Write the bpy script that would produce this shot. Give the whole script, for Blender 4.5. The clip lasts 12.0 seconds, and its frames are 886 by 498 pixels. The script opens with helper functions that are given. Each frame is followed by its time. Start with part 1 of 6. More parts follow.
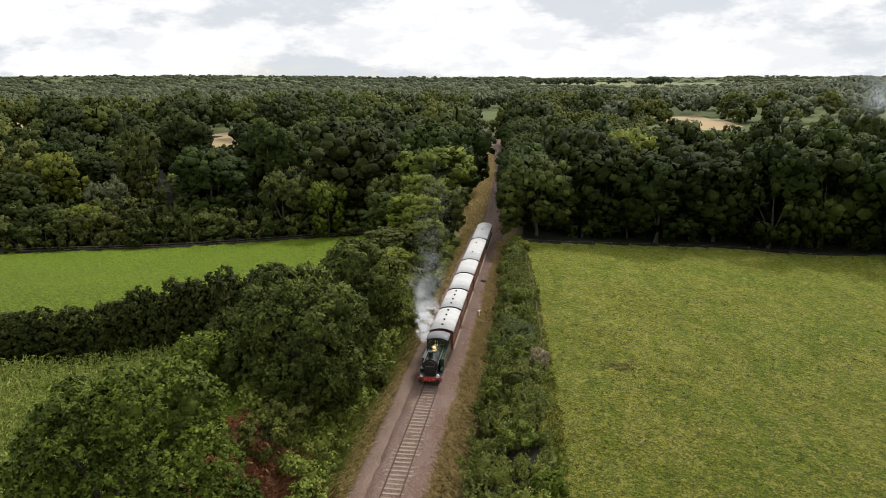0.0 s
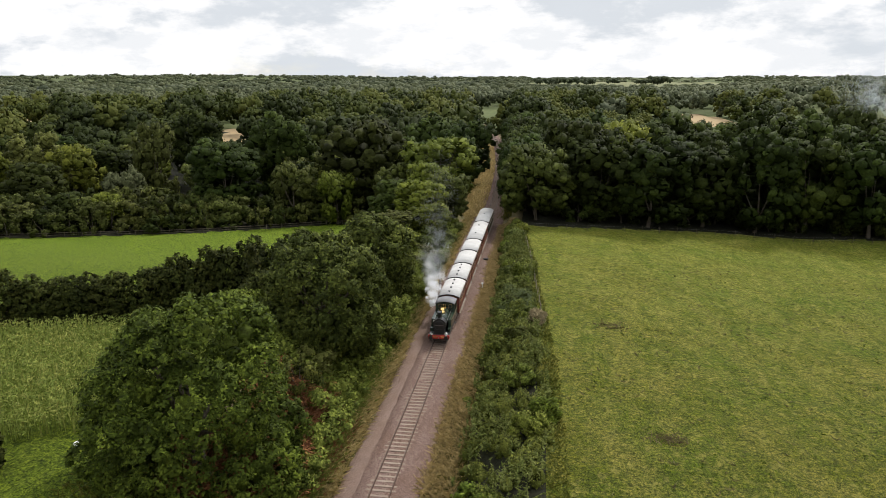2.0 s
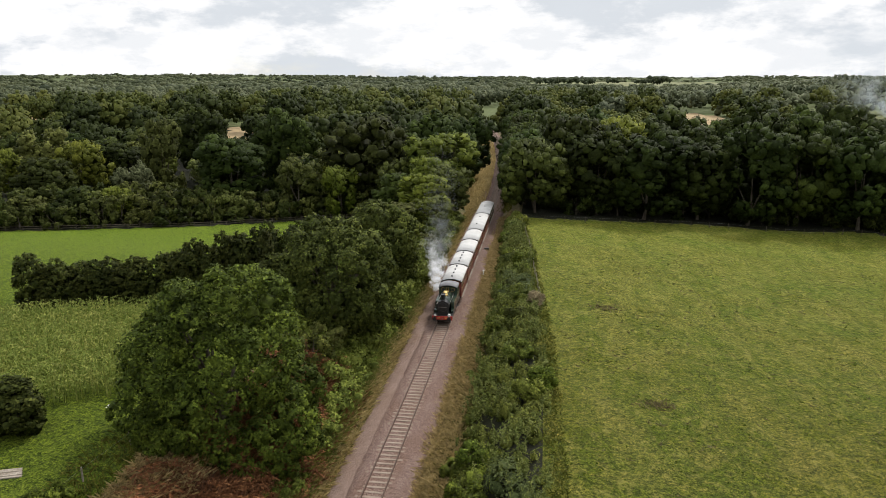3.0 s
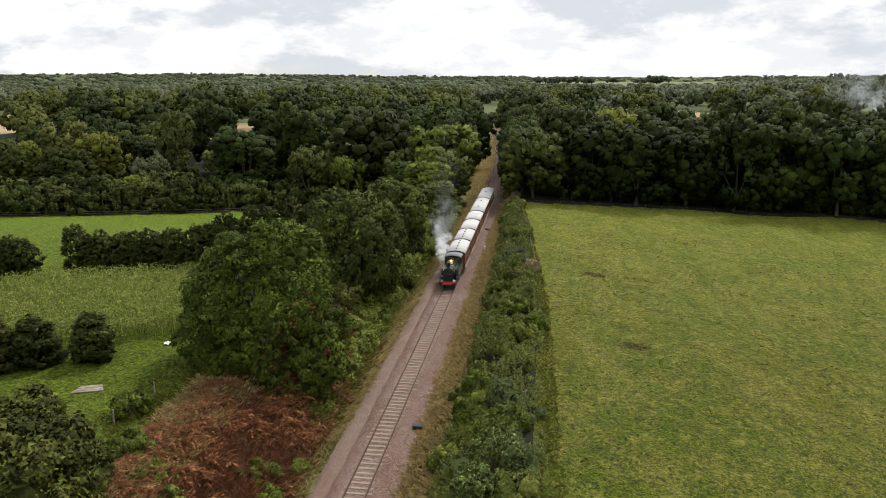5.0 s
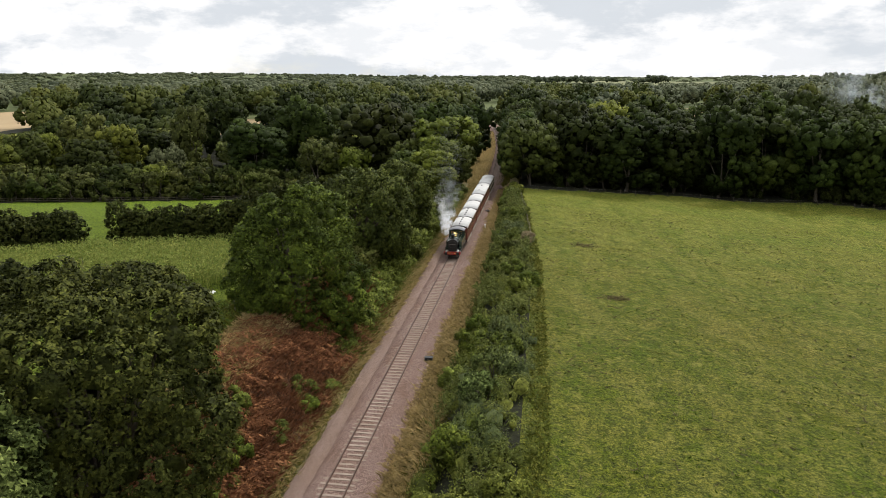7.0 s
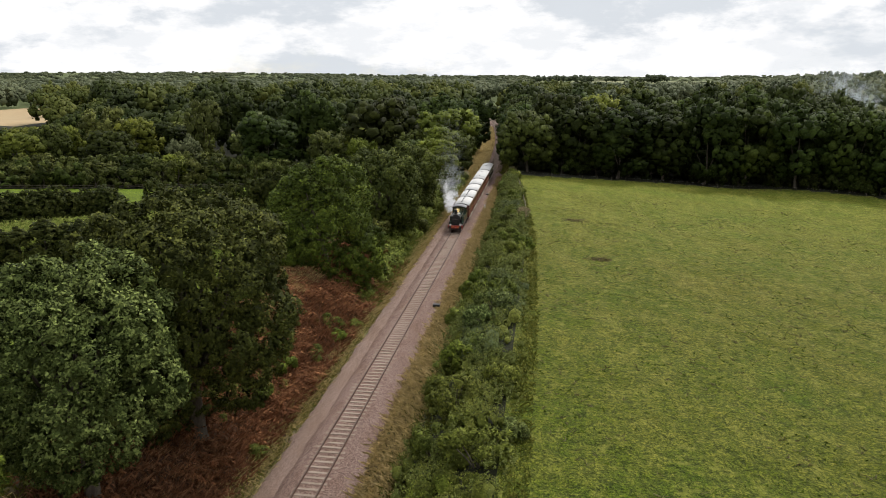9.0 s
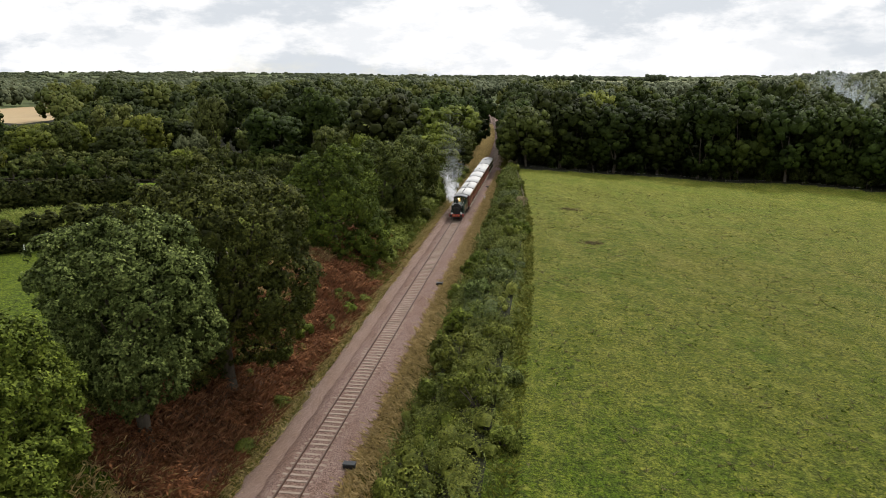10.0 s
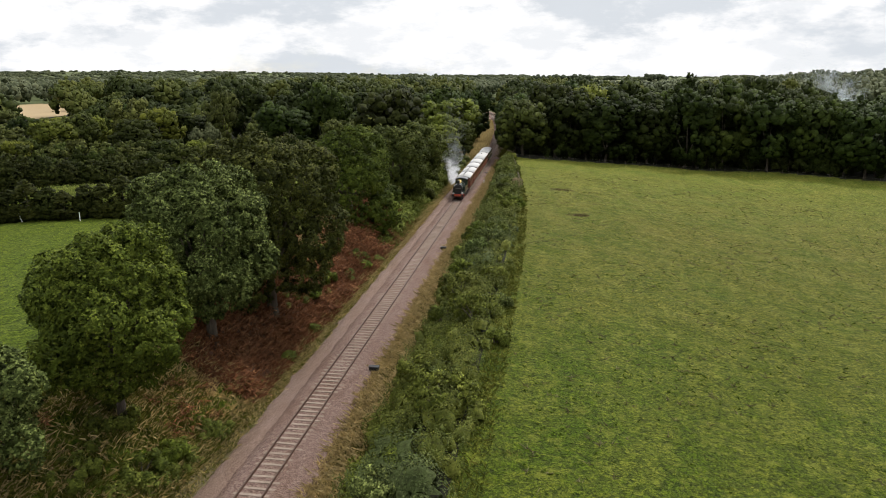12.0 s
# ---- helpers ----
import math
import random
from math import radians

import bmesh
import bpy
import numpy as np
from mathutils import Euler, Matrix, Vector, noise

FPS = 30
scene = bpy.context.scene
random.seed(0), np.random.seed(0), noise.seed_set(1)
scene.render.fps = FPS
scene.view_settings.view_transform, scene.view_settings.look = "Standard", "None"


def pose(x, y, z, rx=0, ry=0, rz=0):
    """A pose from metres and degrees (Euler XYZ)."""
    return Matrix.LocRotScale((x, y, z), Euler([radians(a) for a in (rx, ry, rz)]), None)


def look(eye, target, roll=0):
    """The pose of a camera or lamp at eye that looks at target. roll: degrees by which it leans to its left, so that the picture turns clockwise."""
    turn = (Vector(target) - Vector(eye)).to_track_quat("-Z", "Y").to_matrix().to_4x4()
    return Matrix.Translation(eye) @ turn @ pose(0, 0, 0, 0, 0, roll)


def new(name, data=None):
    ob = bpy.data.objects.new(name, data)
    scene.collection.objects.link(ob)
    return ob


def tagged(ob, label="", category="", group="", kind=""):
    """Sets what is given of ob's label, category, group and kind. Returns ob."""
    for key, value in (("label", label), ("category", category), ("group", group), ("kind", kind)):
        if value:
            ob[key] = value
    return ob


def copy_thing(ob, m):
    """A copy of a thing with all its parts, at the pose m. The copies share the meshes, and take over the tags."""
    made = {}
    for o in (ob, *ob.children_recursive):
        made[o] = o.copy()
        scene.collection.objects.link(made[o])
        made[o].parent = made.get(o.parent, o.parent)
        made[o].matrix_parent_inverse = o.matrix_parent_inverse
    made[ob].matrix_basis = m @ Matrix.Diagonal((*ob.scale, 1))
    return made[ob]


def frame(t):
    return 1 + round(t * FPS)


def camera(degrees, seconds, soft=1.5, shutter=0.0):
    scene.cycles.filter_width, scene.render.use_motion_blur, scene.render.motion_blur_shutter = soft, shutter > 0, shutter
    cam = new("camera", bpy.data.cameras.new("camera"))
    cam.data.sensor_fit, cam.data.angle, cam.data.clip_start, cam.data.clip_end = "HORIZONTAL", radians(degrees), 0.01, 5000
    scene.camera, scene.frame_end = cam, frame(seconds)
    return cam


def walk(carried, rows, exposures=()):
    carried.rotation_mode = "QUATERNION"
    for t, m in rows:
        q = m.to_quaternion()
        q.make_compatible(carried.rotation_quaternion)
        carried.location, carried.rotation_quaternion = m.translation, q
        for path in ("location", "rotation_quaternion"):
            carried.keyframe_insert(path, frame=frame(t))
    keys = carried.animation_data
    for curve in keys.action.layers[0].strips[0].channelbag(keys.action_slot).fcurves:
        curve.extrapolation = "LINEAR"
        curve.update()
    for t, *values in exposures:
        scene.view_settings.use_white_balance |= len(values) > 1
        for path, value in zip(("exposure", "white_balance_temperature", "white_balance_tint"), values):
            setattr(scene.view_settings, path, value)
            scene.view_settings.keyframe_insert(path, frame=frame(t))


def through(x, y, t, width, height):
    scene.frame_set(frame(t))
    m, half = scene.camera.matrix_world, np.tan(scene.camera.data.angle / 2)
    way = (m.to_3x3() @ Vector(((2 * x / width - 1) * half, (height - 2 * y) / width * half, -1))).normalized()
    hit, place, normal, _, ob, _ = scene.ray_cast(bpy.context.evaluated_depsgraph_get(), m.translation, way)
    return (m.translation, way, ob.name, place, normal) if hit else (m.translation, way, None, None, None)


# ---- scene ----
cam = camera(64.0, 12.0, 0.9)
# seconds, x, y, z, then the turns about x, y and z in degrees
ROWS = [
    (0.0, 10.893, 14.635, 31.030, 76.249, 0.255, 8.075),
    (0.5, 10.947, 12.495, 30.719, 76.247, 0.239, 8.072),
    (1.0, 11.017, 10.332, 30.407, 76.244, 0.222, 8.070),
    (1.5, 11.102, 8.135, 30.093, 76.242, 0.205, 8.069),
    (2.0, 11.201, 5.895, 29.779, 76.239, 0.189, 8.067),
    (2.5, 11.315, 3.604, 29.462, 76.236, 0.173, 8.066),
    (3.0, 11.442, 1.255, 29.145, 76.234, 0.157, 8.065),
    (3.5, 11.584, -1.157, 28.825, 76.231, 0.141, 8.064),
    (4.0, 11.738, -3.636, 28.504, 76.228, 0.125, 8.063),
    (4.5, 11.906, -6.184, 28.181, 76.225, 0.110, 8.063),
    (5.0, 12.087, -8.804, 27.856, 76.222, 0.094, 8.063),
    (5.5, 12.280, -11.494, 27.530, 76.218, 0.079, 8.063),
    (6.0, 12.486, -14.254, 27.201, 76.215, 0.064, 8.064),
    (6.5, 12.704, -17.081, 26.871, 76.212, 0.049, 8.065),
    (7.0, 12.933, -19.971, 26.538, 76.208, 0.034, 8.066),
    (7.5, 13.174, -22.920, 26.203, 76.205, 0.019, 8.067),
    (8.0, 13.425, -25.920, 25.865, 76.201, 0.005, 8.069),
    (8.5, 13.688, -28.964, 25.525, 76.197, -0.010, 8.070),
    (9.0, 13.961, -32.042, 25.183, 76.193, -0.024, 8.073),
    (9.5, 14.244, -35.144, 24.839, 76.190, -0.038, 8.075),
    (10.0, 14.537, -38.259, 24.491, 76.186, -0.052, 8.077),
    (10.5, 14.839, -41.374, 24.141, 76.181, -0.066, 8.080),
    (11.0, 15.151, -44.473, 23.788, 76.177, -0.080, 8.083),
    (11.5, 15.472, -47.542, 23.433, 76.173, -0.093, 8.087),
    (12.0, 15.802, -50.563, 23.074, 76.169, -0.107, 8.090),
]
walk(cam, [(row[0], pose(*row[1:])) for row in ROWS])

# ---- light and sky ----
SUN_AZ, SUN_EL = 28.0, 50.0      # degrees from +y towards +x, and above the horizon
world = bpy.data.worlds.new("sky_world")
scene.world = world
world.use_nodes = True


def build_sky():
    nt = world.node_tree
    nt.nodes.clear()
    N, K = nt.nodes.new, nt.links.new
    out, bg = N("ShaderNodeOutputWorld"), N("ShaderNodeBackground")
    sky = N("ShaderNodeTexSky")
    sky.sky_type, sky.sun_disc = 'NISHITA', False
    sky.sun_elevation, sky.sun_rotation = radians(SUN_EL), radians(SUN_AZ)
    sky.air_density, sky.dust_density = 1.0, 0.4
    tc = N("ShaderNodeTexCoord")
    plane = N("ShaderNodeMapping"); plane.inputs["Scale"].default_value = (1, 1, 2.6)
    K(tc.outputs["Generated"], plane.inputs[0])

    def clouds(scale, detail, lo, hi, off):
        mp = N("ShaderNodeMapping"); mp.inputs["Location"].default_value = off
        mp.inputs["Scale"].default_value = (scale,) * 3
        K(plane.outputs[0], mp.inputs[0])
        n = N("ShaderNodeTexNoise"); n.inputs["Scale"].default_value = 1.0
        n.inputs["Detail"].default_value = detail; n.inputs["Roughness"].default_value = 0.62
        K(mp.outputs[0], n.inputs["Vector"])
        r = N("ShaderNodeMapRange"); r.interpolation_type = 'SMOOTHSTEP'
        r.inputs[1].default_value, r.inputs[2].default_value = lo, hi
        K(n.outputs[0], r.inputs[0])
        return r.outputs[0]
    cover = clouds(2.2, 6, 0.24, 0.42, (3.1, 1.7, 0))
    shade = clouds(4.2, 10, 0.455, 0.56, (8.4, 2.2, 0))
    fine = clouds(11.0, 10, 0.48, 0.62, (1.3, 5.2, 0))
    cl = N("ShaderNodeMix"); cl.data_type = 'RGBA'
    cl.inputs[6].default_value, cl.inputs[7].default_value = (1.03, 1.03, 1.04, 1), (0.72, 0.76, 0.81, 1)
    K(shade, cl.inputs[0])
    cl2 = N("ShaderNodeMix"); cl2.data_type = 'RGBA'
    cl2.inputs[7].default_value = (0.74, 0.78, 0.83, 1)
    K(cl.outputs[2], cl2.inputs[6])
    half = N("ShaderNodeMath"); half.operation = 'MULTIPLY'; half.inputs[1].default_value = 0.45
    K(fine, half.inputs[0]); K(half.outputs[0], cl2.inputs[0])
    blue = N("ShaderNodeMix"); blue.data_type = 'RGBA'; blue.blend_type = 'MULTIPLY'
    blue.inputs[0].default_value = 1.0
    blue.inputs[7].default_value = (SKY, SKY, SKY, 1)
    K(sky.outputs[0], blue.inputs[6])
    mix = N("ShaderNodeMix"); mix.data_type = 'RGBA'
    K(cover, mix.inputs[0]); K(blue.outputs[2], mix.inputs[6]); K(cl2.outputs[2], mix.inputs[7])
    K(mix.outputs[2], bg.inputs[0])
    sep = N("ShaderNodeSeparateXYZ"); K(tc.outputs["Generated"], sep.inputs[0])
    gain = N("ShaderNodeMapRange")                     # an overcast sky is brighter overhead than at the horizon
    gain.inputs[1].default_value, gain.inputs[2].default_value = 0.10, 1.0
    gain.inputs[3].default_value, gain.inputs[4].default_value = CLOUD, CLOUD * 1.7
    K(sep.outputs["Z"], gain.inputs[0]); K(gain.outputs[0], bg.inputs[1])
    K(bg.outputs[0], out.inputs[0])


SKY, CLOUD = 0.13, 1.0
build_sky()
sun = new("sun", bpy.data.lights.new("sun", 'SUN'))
sun.data.energy, sun.data.angle, sun.data.color = 3.3, radians(10), (1.0, 0.96, 0.90)
_az, _el = radians(SUN_AZ), radians(SUN_EL)
sun.matrix_world = look((math.sin(_az) * math.cos(_el) * 100, math.cos(_az) * math.cos(_el) * 100, math.sin(_el) * 100), (0, 0, 0))

# ---- materials ----


def shader(name):
    m = bpy.data.materials.new(name)
    m.use_nodes = True
    nt = m.node_tree
    return m, nt, nt.nodes["Principled BSDF"], nt.nodes["Material Output"]


def noise_of(nt, scale, detail=4.0, rough=0.55, coord="Position", stretch=(1, 1, 1)):
    if coord == "Position":
        src = nt.nodes.new("ShaderNodeNewGeometry").outputs["Position"]
    else:
        src = nt.nodes.new("ShaderNodeTexCoord").outputs["Object"]
    mp = nt.nodes.new("ShaderNodeMapping"); mp.inputs["Scale"].default_value = stretch
    nt.links.new(src, mp.inputs[0])
    n = nt.nodes.new("ShaderNodeTexNoise")
    n.inputs["Scale"].default_value, n.inputs["Detail"].default_value, n.inputs["Roughness"].default_value = scale, detail, rough
    nt.links.new(mp.outputs[0], n.inputs["Vector"])
    return n.outputs[0]


def ramp(nt, fac, stops):
    r = nt.nodes.new("ShaderNodeValToRGB")
    while len(r.color_ramp.elements) < len(stops):
        r.color_ramp.elements.new(0.5)
    for e, (p, c) in zip(r.color_ramp.elements, stops):
        e.position, e.color = p, (*c, 1)
    nt.links.new(fac, r.inputs[0])
    return r.outputs[0]


def mixc(nt, fac, a, b, mode='MIX'):
    m = nt.nodes.new("ShaderNodeMix"); m.data_type, m.blend_type = 'RGBA', mode
    for sock, v in ((0, fac), (6, a), (7, b)):
        if isinstance(v, (int, float)):
            m.inputs[sock].default_value = v
        elif isinstance(v, tuple):
            m.inputs[sock].default_value = (*v, 1)
        else:
            nt.links.new(v, m.inputs[sock])
    return m.outputs[2]


def bump(nt, bs, height, strength=0.3, dist=0.05):
    b = nt.nodes.new("ShaderNodeBump")
    b.inputs["Strength"].default_value, b.inputs["Distance"].default_value = strength, dist
    nt.links.new(height, b.inputs["Height"])
    nt.links.new(b.outputs[0], bs.inputs["Normal"])


def surface(name, stops, big=0.2, small=3.0, rough=0.9, bumps=0.4, dist=0.05, fine=0.35, coord="Position", stretch=(1, 1, 1), metal=0.0, spec=0.2):
    """Two noises: a broad one picks the colour, a fine one breaks it up and gives relief."""
    m, nt, bs, _ = shader(name)
    c = ramp(nt, noise_of(nt, big, 5, 0.6, coord, stretch), stops)
    f = noise_of(nt, small, 4, 0.65, coord, stretch)
    dark = ramp(nt, f, [(0.25, (1 - fine,) * 3), (0.75, (1 + fine,) * 3)])
    nt.links.new(mixc(nt, 1.0, c, dark, 'MULTIPLY'), bs.inputs["Base Color"])
    bs.inputs["Roughness"].default_value, bs.inputs["Metallic"].default_value = rough, metal
    bs.inputs["Specular IOR Level"].default_value = spec
    bump(nt, bs, f, bumps, dist)
    return m


def foliage(name, stops, vary=0.35, through=0.10, rough=0.65, tone=False, leafy=0.45, grain=2.4):
    """Leaves: each leaf, each plant and broad patches differ in tone; some light passes through."""
    m, nt, bs, out = shader(name)
    geo, info = nt.nodes.new("ShaderNodeNewGeometry"), nt.nodes.new("ShaderNodeObjectInfo")
    isl = geo.outputs["Random Per Island"]
    if tone:
        at = nt.nodes.new("ShaderNodeAttribute"); at.attribute_name = "tone"
        nz = at.outputs["Fac"]
    else:
        nz = noise_of(nt, 0.35, 3, 0.6)
    a = nt.nodes.new("ShaderNodeMath"); a.operation = 'MULTIPLY_ADD'
    a.inputs[1].default_value, a.inputs[2].default_value = leafy, 0.5 * (0.45 - leafy)
    nt.links.new(isl, a.inputs[0])
    b = nt.nodes.new("ShaderNodeMath"); b.operation = 'MULTIPLY_ADD'; b.inputs[1].default_value = 0.55
    nt.links.new(nz, b.inputs[0]); nt.links.new(a.outputs[0], b.inputs[2])
    c = ramp(nt, b.outputs[0], stops)
    hs = nt.nodes.new("ShaderNodeHueSaturation")
    mr = nt.nodes.new("ShaderNodeMapRange")
    mr.inputs[3].default_value, mr.inputs[4].default_value = 1 - vary, 1 + vary
    nt.links.new(info.outputs["Random"], mr.inputs[0]); nt.links.new(mr.outputs[0], hs.inputs["Value"])
    hr = nt.nodes.new("ShaderNodeMath"); hr.operation = 'MULTIPLY'; hr.inputs[1].default_value = 7.31
    nt.links.new(info.outputs["Random"], hr.inputs[0])
    fr = nt.nodes.new("ShaderNodeMath"); fr.operation = 'FRACT'; nt.links.new(hr.outputs[0], fr.inputs[0])
    mh = nt.nodes.new("ShaderNodeMapRange")
    mh.inputs[3].default_value, mh.inputs[4].default_value = 0.5 - 0.016 * vary / 0.35, 0.5 + 0.012
    nt.links.new(fr.outputs[0], mh.inputs[0]); nt.links.new(mh.outputs[0], hs.inputs["Hue"])
    # leaf-scale mottle; its dark end paints shade into the crevices
    speck = noise_of(nt, grain, 3, 0.75)
    nt.links.new(mixc(nt, 1.0, c, ramp(nt, speck, [(0.30, (0.45,) * 3), (0.5, (1, 1, 1)), (0.70, (1.55,) * 3)]), 'MULTIPLY'), hs.inputs["Color"])
    bump(nt, bs, speck, 0.6, 0.35 / grain)
    nt.links.new(hs.outputs[0], bs.inputs["Base Color"])
    bs.inputs["Roughness"].default_value, bs.inputs["Specular IOR Level"].default_value = rough, 0.06
    tr, mx = nt.nodes.new("ShaderNodeBsdfTranslucent"), nt.nodes.new("ShaderNodeMixShader")
    nt.links.new(hs.outputs[0], tr.inputs[0])
    mx.inputs[0].default_value = through
    nt.links.new(bs.outputs[0], mx.inputs[1]); nt.links.new(tr.outputs[0], mx.inputs[2])
    nt.links.new(mx.outputs[0], out.inputs[0])
    return m


def plain(name, col, rough=0.5, metal=0.0, fine=0.25, spec=0.4, scale=6.0):
    return surface(name, [(0.3, tuple(c * 0.85 for c in col)), (0.7, tuple(min(1, c * 1.12) for c in col))],
                   big=1.2, small=scale, rough=rough, bumps=0.1, dist=0.01, fine=fine, coord="Object", metal=metal, spec=spec)


def vapour(name, col):
    m, nt, bs, out = shader(name)
    bs.inputs["Base Color"].default_value, bs.inputs["Roughness"].default_value = (*col, 1), 1.0
    tl, mx = nt.nodes.new("ShaderNodeBsdfTranslucent"), nt.nodes.new("ShaderNodeMixShader")
    tl.inputs[0].default_value, mx.inputs[0].default_value = (*col, 1), 0.5
    nt.links.new(bs.outputs[0], mx.inputs[1]); nt.links.new(tl.outputs[0], mx.inputs[2]); nt.links.new(mx.outputs[0], out.inputs[0])
    return m


def pasture_material(name, green, lush, straw, bare, dry=0.75, sheen=0.10, near=(0.62, 0.86, 0.30)):
    """Grazed grass: broad tones, wind-combed straw streaks, bare patches, fine tufts and dark specks painted as their
    shadow.
    """
    m, nt, bs, _ = shader(name)
    g = ramp(nt, noise_of(nt, 0.07, 6, 0.7), [(0.38, green), (0.62, lush)])
    s = ramp(nt, noise_of(nt, 0.30, 8, 0.78, stretch=(1, 0.45, 1)), [(0.44, (0, 0, 0)), (0.66, (1, 1, 1))])
    c = mixc(nt, mixc(nt, 1.0, s, (dry,) * 3, 'MULTIPLY'), g, straw)
    s2 = ramp(nt, noise_of(nt, 1.5, 6, 0.75, stretch=(0.6, 1.1, 1)), [(0.50, (0, 0, 0)), (0.66, (1, 1, 1))])
    c = mixc(nt, mixc(nt, 1.0, s2, (dry,) * 3, 'MULTIPLY'), c, straw)
    br = ramp(nt, noise_of(nt, 0.19, 5, 0.75), [(0.66, (0, 0, 0)), (0.74, (1, 1, 1))])
    c = mixc(nt, mixc(nt, 1.0, br, (0.7, 0.7, 0.7), 'MULTIPLY'), c, bare)
    f = noise_of(nt, 3.4, 5, 0.8, stretch=(0.9, 0.8, 1))
    f2 = noise_of(nt, 8.0, 4, 0.8, stretch=(0.9, 0.8, 1))
    c = mixc(nt, 1.0, c, ramp(nt, f, [(0.43, (0.52, 0.60, 0.50)), (0.5, (1, 1, 1)), (0.57, (1.42, 1.34, 1.42))]), 'MULTIPLY')
    c = mixc(nt, 1.0, c, ramp(nt, f2, [(0.45, (0.42, 0.50, 0.40)), (0.5, (1, 1, 1)), (0.55, (1.6, 1.5, 1.6))]), 'MULTIPLY')
    wisp = ramp(nt, noise_of(nt, 0.9, 8, 0.8, stretch=(1, 0.7, 1)), [(0.545, (0, 0, 0)), (0.60, (1, 1, 1))])
    c = mixc(nt, mixc(nt, 1.0, wisp, (dry * 0.8,) * 3, 'MULTIPLY'), c, (straw[0] * 1.5, straw[1] * 1.5, straw[2] * 1.7))
    # specks darkened in the colour to stand in for small tuft shadows
    dark = ramp(nt, noise_of(nt, 2.3, 7, 0.8, stretch=(0.8, 0.9, 1)), [(0.425, (0.38, 0.44, 0.42)), (0.47, (1, 1, 1))])
    c = mixc(nt, 1.0, c, dark, 'MULTIPLY')
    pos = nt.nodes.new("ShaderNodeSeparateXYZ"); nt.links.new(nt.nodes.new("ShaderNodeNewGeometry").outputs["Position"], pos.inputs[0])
    mr = nt.nodes.new("ShaderNodeMapRange")                            # greener close by, brighter towards the wood: partly low-angle sheen put into the colour
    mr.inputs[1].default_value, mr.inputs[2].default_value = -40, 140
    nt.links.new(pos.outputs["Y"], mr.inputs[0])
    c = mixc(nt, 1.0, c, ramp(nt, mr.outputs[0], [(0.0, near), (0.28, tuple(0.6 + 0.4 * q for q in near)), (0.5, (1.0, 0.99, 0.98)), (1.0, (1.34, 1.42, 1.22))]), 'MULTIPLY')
    nt.links.new(c, bs.inputs["Base Color"])
    bs.inputs["Roughness"].default_value, bs.inputs["Specular IOR Level"].default_value = 0.95, 0.1
    bs.inputs["Sheen Weight"].default_value, bs.inputs["Sheen Roughness"].default_value = sheen, 0.45
    bs.inputs["Sheen Tint"].default_value = (0.80, 0.85, 0.22, 1)
    bump(nt, bs, f, 1.0, 0.16)
    return m


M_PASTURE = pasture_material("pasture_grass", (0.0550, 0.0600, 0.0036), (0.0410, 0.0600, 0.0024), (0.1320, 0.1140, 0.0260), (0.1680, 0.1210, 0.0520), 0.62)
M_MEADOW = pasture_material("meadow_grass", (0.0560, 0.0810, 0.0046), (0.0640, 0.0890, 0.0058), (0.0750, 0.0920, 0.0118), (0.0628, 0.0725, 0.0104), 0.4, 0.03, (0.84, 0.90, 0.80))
M_BANK = surface("bank_earth", [(0.3, (0.0720, 0.0600, 0.0264)), (0.5, (0.1260, 0.0984, 0.0480)), (0.7, (0.0780, 0.0840, 0.0264))], 0.35, 4.5, 0.95, 0.8, 0.12, 0.5)
M_REDBANK = surface("red_brown_litter", [(0.30, (0.0403, 0.0190, 0.0098)), (0.50, (0.0780, 0.0362, 0.0187)), (0.72, (0.1075, 0.0619, 0.0335))], 0.5, 7.0, 0.95, 0.9, 0.10, 0.6)
# floor colour taken near black to stand in for shade under the trees
M_SHADED_FLOOR = surface("shaded_floor", [(0.30, (0.0090, 0.0084, 0.0042)), (0.70, (0.0165, 0.0180, 0.0060))], 0.1, 1.5, 0.95, 0.6, 0.2)
M_STUBBLE = surface("stubble_field", [(0.3, (0.2856, 0.2040, 0.1088)), (0.7, (0.3264, 0.2448, 0.1360))], 0.02, 0.5, 0.95, 0.3, 0.05, 0.12)
M_PALEFIELD = surface("pale_hay_meadow", [(0.30, (0.1200, 0.1320, 0.0540)), (0.70, (0.1800, 0.1740, 0.0900))], 0.004, 0.1, 0.95, 0.2, 0.1, 0.2)
M_FARFIELD = surface("distant_grassland", [(0.3, (0.0465, 0.0580, 0.0162)), (0.55, (0.0744, 0.0928, 0.0290)), (0.75, (0.1364, 0.1276, 0.0580))], 0.006, 0.2, 0.95, 0.2, 0.1, 0.25)


